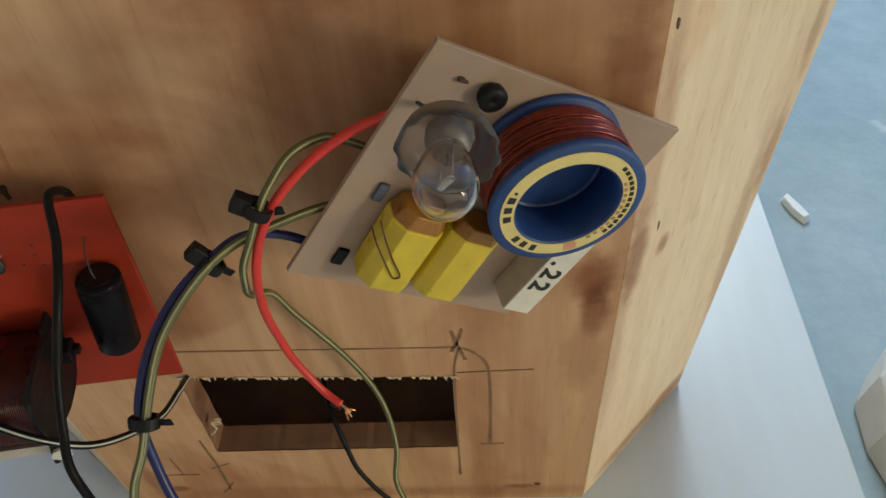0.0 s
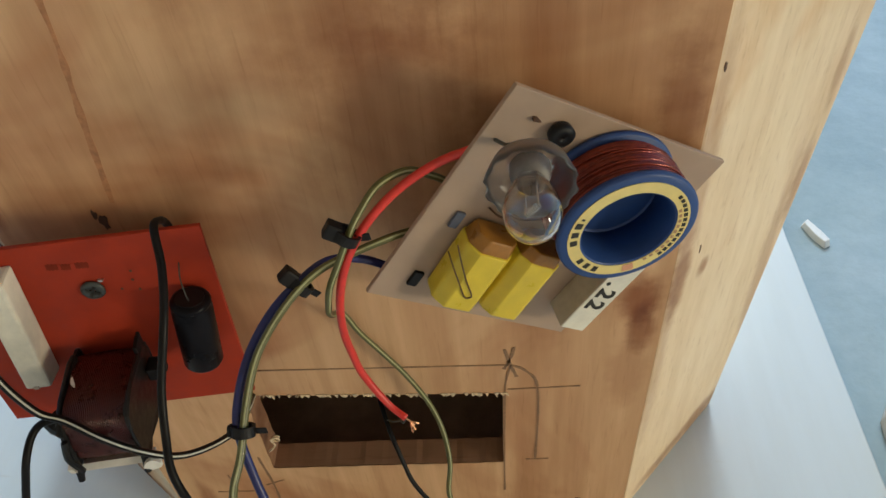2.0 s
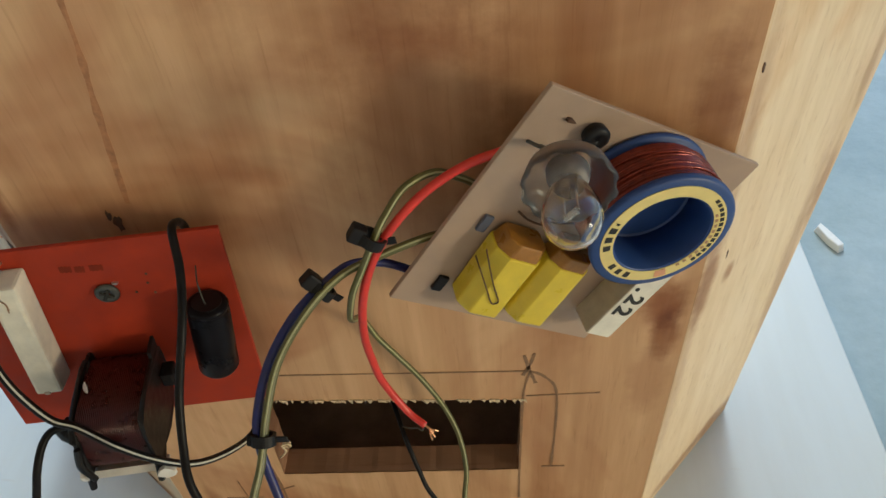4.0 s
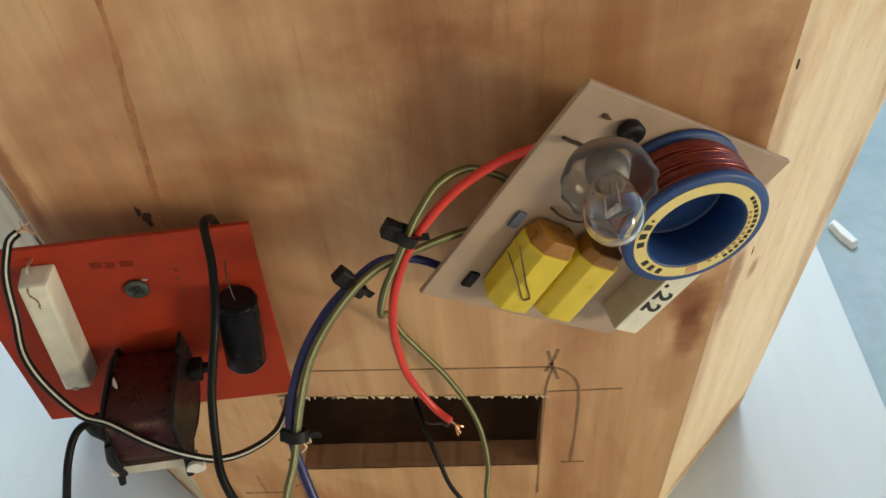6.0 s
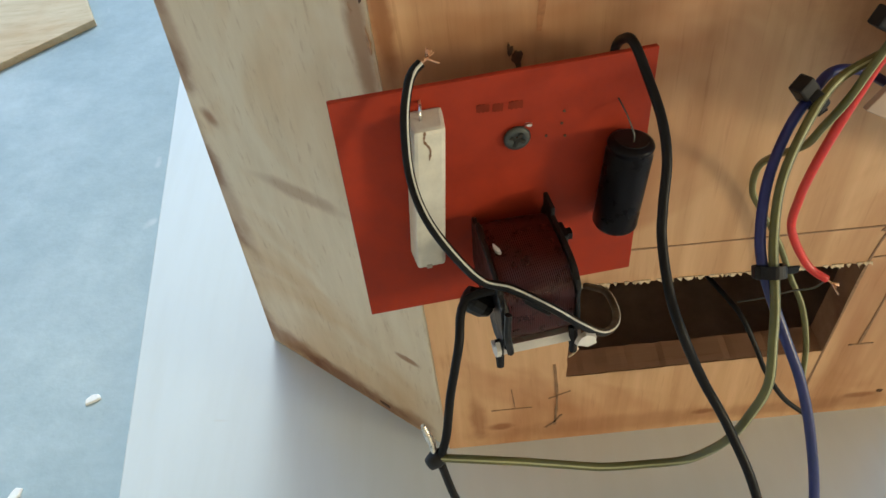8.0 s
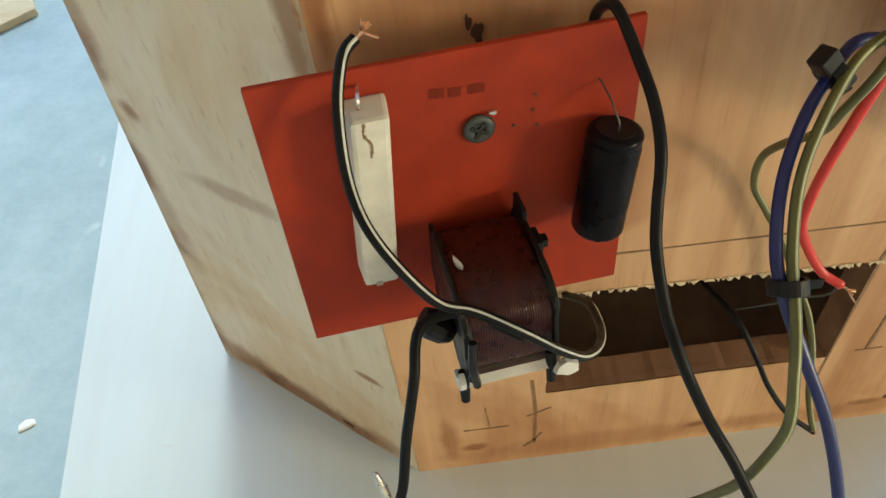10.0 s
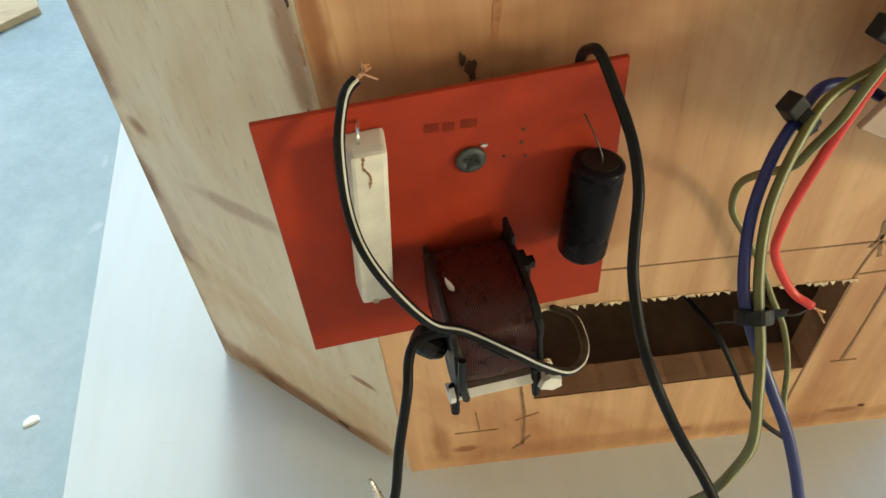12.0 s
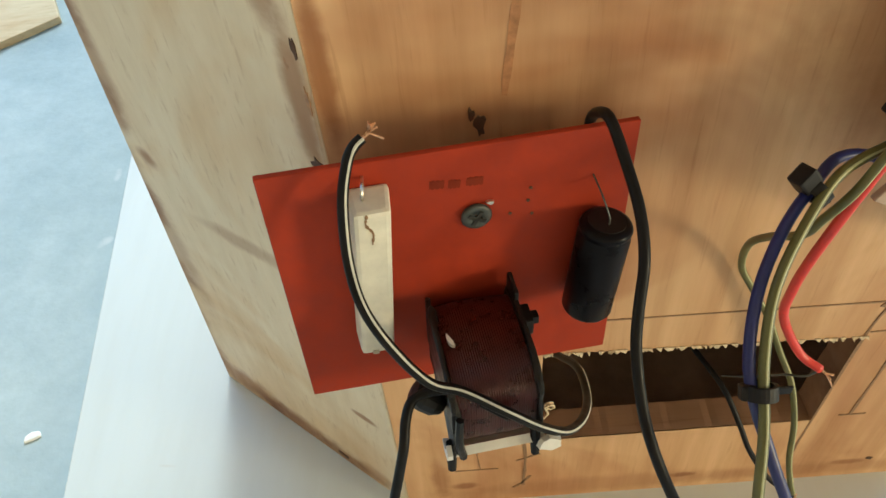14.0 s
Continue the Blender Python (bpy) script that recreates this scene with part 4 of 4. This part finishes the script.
part("tape", lathe([(0.1e-3, -2.6e-3), (1.9e-3, -2.2e-3), (2.5e-3, 0), (2.2e-3, 2.0e-3), (1.2e-3, 3.2e-3), (0.1e-3, 3.4e-3)], (-0.1362, -0.0696, 0.1240), (0.75, 0.25, 0.45), 14), M_TAPE, joint, "", True)
part("soldered_tip", tube(smooth_path([(-0.1362, -0.0694, 0.1252), (-0.1366, -0.0672, 0.1280), (-0.1376, -0.0655, 0.1310), (-0.1382, -0.0645, 0.1335)]), [0.0006 + 0.0005 * math.sin(k / 24 * 3.1) for k in range(25)], 8), M_TIN, joint, "bright soldered wire end", True)

wire([(-0.0169, -0.0167, 0.1884), (-0.0256, -0.0179, 0.1944), (-0.0343, -0.0210, 0.1975), (-0.0415, -0.0276, 0.1965), (-0.0483, -0.0347, 0.1933), (-0.0542, -0.0435, 0.1873), (-0.0573, -0.0525, 0.1802), (-0.0574, -0.0593, 0.1744), (-0.0538, -0.0677, 0.1636), (-0.0505, -0.0732, 0.1549), (-0.0484, -0.0779, 0.1468), (-0.0470, -0.0825, 0.1385), (-0.0457, -0.0866, 0.1294), (-0.0448, -0.0907, 0.1197), (-0.0440, -0.0945, 0.1097), (-0.0434, -0.0980, 0.0993), (-0.0427, -0.1013, 0.0888), (-0.0419, -0.1045, 0.0782), (-0.0409, -0.1077, 0.0676), (-0.0396, -0.1108, 0.0571), (-0.0383, -0.1133, 0.0465), (-0.0370, -0.1156, 0.0359), (-0.0353, -0.1181, 0.0254), (-0.0325, -0.1218, 0.0154), (-0.0282, -0.1276, 0.0073), (-0.0236, -0.1359, 0.0020), (-0.0178, -0.1448, -0.0006), (-0.0103, -0.1526, -0.0020), (-0.0015, -0.1590, -0.0030), (0.0081, -0.1642, -0.0038), (0.0181, -0.1688, -0.0041), (0.0282, -0.1729, -0.0042), (0.0384, -0.1769, -0.0041), (0.0487, -0.1808, -0.0040), (0.0590, -0.1846, -0.0038), (0.0692, -0.1884, -0.0036), (0.0795, -0.1922, -0.0034), (0.0898, -0.1960, -0.0033), (0.1000, -0.2000, -0.0032)], 0.0012, M_WIRE_BLUE, "dark blue wire in a tied bundle")
wire([(-0.0058, -0.0109, 0.1985), (-0.0139, -0.0183, 0.2037), (-0.0250, -0.0230, 0.2028), (-0.0357, -0.0266, 0.1995), (-0.0441, -0.0346, 0.1954), (-0.0515, -0.0444, 0.1882), (-0.0549, -0.0543, 0.1798), (-0.0564, -0.0646, 0.1721), (-0.0582, -0.0716, 0.1674), (-0.0593, -0.0772, 0.1585), (-0.0617, -0.0783, 0.1474), (-0.0636, -0.0773, 0.1362), (-0.0661, -0.0752, 0.1260), (-0.0714, -0.0734, 0.1176), (-0.0814, -0.0719, 0.1142), (-0.0923, -0.0721, 0.1154), (-0.1029, -0.0720, 0.1188), (-0.1130, -0.0725, 0.1235), (-0.1239, -0.0719, 0.1258), (-0.1352, -0.0699, 0.1253)],
     0.0011, M_WIRE_OLIVE, "olive green striped wire running to the taped joint", M_STRIPE_OLIVE, toward=(0.2, -0.7, 0.7))
wire([(-0.0005, -0.0110, 0.2150), (-0.0040, -0.0125, 0.2185), (-0.0101, -0.0135, 0.2215), (-0.0174, -0.0175, 0.2205), (-0.0224, -0.0225, 0.2160), (-0.0254, -0.0260, 0.2118), (-0.0298, -0.0275, 0.2022), (-0.0330, -0.0285, 0.1952), (-0.0354, -0.0265, 0.1862), (-0.0368, -0.0235, 0.1779), (-0.0375, -0.0125, 0.1650), (-0.0380, -0.0060, 0.1548), (-0.0360, -0.0027, 0.1420), (-0.0310, -0.0027, 0.1320),
      (-0.0235, -0.0035, 0.1180), (-0.0167, -0.0050, 0.1018), (-0.0121, -0.0105, 0.0909), (-0.0102, -0.0172, 0.0781), (-0.0113, -0.0240, 0.0675), (-0.0090, -0.0270, 0.0560), (-0.0072, -0.0285, 0.0500)],
     0.0010, M_WIRE_OLIVE, "olive green striped wire hanging before the slot", M_STRIPE_OLIVE, ends=((-1, 0.003, M_BARE, 5),))
wire([(0.0079, -0.0167, 0.2301), (-0.0019, -0.0157, 0.2253), (-0.0120, -0.0180, 0.2196), (-0.0205, -0.0229, 0.2133), (-0.0266, -0.0257, 0.2043), (-0.0305, -0.0269, 0.1936), (-0.0327, -0.0266, 0.1824), (-0.0338, -0.0253, 0.1705), (-0.0337, -0.0236, 0.1589), (-0.0324, -0.0227, 0.1460), (-0.0261, -0.0254, 0.1332), (-0.0206, -0.0283, 0.1290)],
     0.0012, M_WIRE_RED, "bright red wire with a stripped frayed end", ends=((-1, 0.0055, M_BARE, 9),))
wire([(-0.0420, 0.030, 0.092), (-0.0395, 0.012, 0.0895), (-0.0344, -0.004, 0.0900), (-0.0317, -0.011, 0.0884), (-0.0278, -0.018, 0.0801), (-0.0243, -0.0225, 0.0715), (-0.0170, -0.0260, 0.0590), (-0.0095, -0.0280, 0.0510), (-0.0065, -0.0287, 0.0480)],
     0.0009, M_WIRE_BLACK, "thin black wire coming out of the slot")
wire([(-0.0207, -0.0283, 0.1288), (-0.0222, -0.0265, 0.1230), (-0.0245, -0.0215, 0.1160), (-0.0285, -0.0150, 0.1050), (-0.0330, -0.0070, 0.0930)], 0.00032, M_SCREW, "thin tinned wire hanging from the red wire's end")


# ---- cable ties ----
def cable_tie(center, axis, radius, out, tail, head_at, size=0.85):
    t = thing("cable_tie", center, "black nylon cable tie round the wire bundle", "cable tie", "ties on the bundle")
    a = Vector(axis).normalized()
    o = Vector(out)
    o = (o - a * o.dot(a)).normalized()
    s = a.cross(o)
    c = Vector(center)
    bm = lathe([(radius, -0.0014), (radius + 0.0008, -0.0014), (radius + 0.0008, 0.0014), (radius, 0.0014)], c, a, 24)
    part("strap", bm, M_BLACK, t)
    hc = c + o * (radius + head_at)
    q = []
    for i, j in ((-1, -1), (1, -1), (1, 1), (-1, 1)):
        q.append(hc + a * 0.0026 * size * i + s * 0.0024 * size * j)
    part("head", prism([p - o * 0.0024 * size for p in q], [p + o * 0.0024 * size for p in q], 0.0006), M_BLACK, t)
    q0 = c - o * radius * 0.9 - s * radius * 0.3
    d = Vector(tail).normalized()
    w = d.cross(Vector((0, -1, 0))).normalized() * 0.0013
    k = Vector((0, -0.0005, 0))
    part("cut_tail", prism([q0 - w, q0 + w, q0 + w + d * 0.004, q0 - w + d * 0.004], [q0 - w + k, q0 + w + k, q0 + w + d * 0.004 + k, q0 - w + d * 0.004 + k], 0.0002, 1), M_BLACK, t)
    return t


cable_tie((-0.0262, -0.0255, 0.2112), (0.55, 0.3, 0.8), 0.0029, (-1, -0.15, 0.2), (1, 0, 0.1), 0.0010)
cable_tie((-0.0410, -0.0278, 0.1960), (0.75, 0.45, 0.55), 0.0029, (-0.8, -0.1, 0.75), (0.7, 0, -0.7), 0.0013, 0.85)
cable_tie((-0.0560, -0.0590, 0.1752), (0.05, 0.65, 0.75), 0.0024, (-1, 0.0, 0), (1, 0, 0), 0.0002, 0.6)

# curl of wood left hanging at the slot's rim
curl = thing("wood_shaving", (-0.0865, 0.004, 0.058), "pale curled wood shaving caught at the slot's rim", "wood shaving")
turn = [Vector((-0.0850 + (0.0014 + 0.0004 * k / 30) * math.cos(k * 0.3), 0.0035 - 0.00006 * k, 0.0650 + (0.0014 + 0.0004 * k / 30) * math.sin(k * 0.3))) for k in range(31)]
part("curl", tube(turn + [Vector((-0.0855, 0.0014, 0.0620)), Vector((-0.0872, 0.001, 0.0595)), Vector((-0.0890, 0.0008, 0.0580))], 0.00045, 7), M_SPLINT, curl, "", True)

# ---- loose things on the floor ----
G = FLOOR - 0.004
p0 = [(-0.548, 0.305), (-0.411, 0.412), (-0.455, 0.512), (-0.602, 0.425)]
bm = prism([(x, y, G) for x, y in p0], [(x, y, G + 0.006) for x, y in p0], 0.0010)
tagged(new("wood_offcut", finish(bm, "wood_offcut", M_OFFCUT)), "pale plywood offcut lying on the concrete floor", "wood offcut")
for x, y, L, W, a, seed in ((0.207, 0.176, 0.024, 0.008, -70, 1), (-0.320, 0.048, 0.008, 0.006, 20, 2), (-0.345, 0.0, 0.009, 0.006, 60, 3)):
    d = Vector((math.cos(radians(a)), math.sin(radians(a)), 0))
    s = Vector((-d.y, d.x, 0))
    c = Vector((x, y, G))
    rr = random.Random(seed)
    q = [c + d * L / 2 * i * rr.uniform(0.8, 1.1) + s * W / 2 * j * rr.uniform(0.7, 1.2) for i, j in ((-1, -0.6), (0.2, -1), (1, -0.5), (0.9, 0.7), (0, 1), (-1, 0.5))]
    hgt = 0.005 if seed == 1 else 0.0015
    bm = prism(q, [p * 0.85 + c * 0.15 + Vector((0, 0, hgt)) for p in q], 0.0004, 1)
    tagged(new("paper_scrap", finish(bm, "paper_scrap", M_PAPER)), "crumpled white scrap on the concrete floor", "scrap", "scraps on the floor")
pf = [(0.197, 0.044), (0.205, 0.056), (0.260, 0.118), (0.34, 0.10), (0.36, -0.06), (0.21, -0.06), (0.195, 0.02)]
bm = prism([(x, y, G) for x, y in pf], [(x + 0.004, y, G + 0.03) for x, y in pf], 0.004, 3)
tagged(new("foam_block", finish(bm, "foam_block", M_FOAM)), "off-white rounded foam block lying on the concrete floor", "foam block")
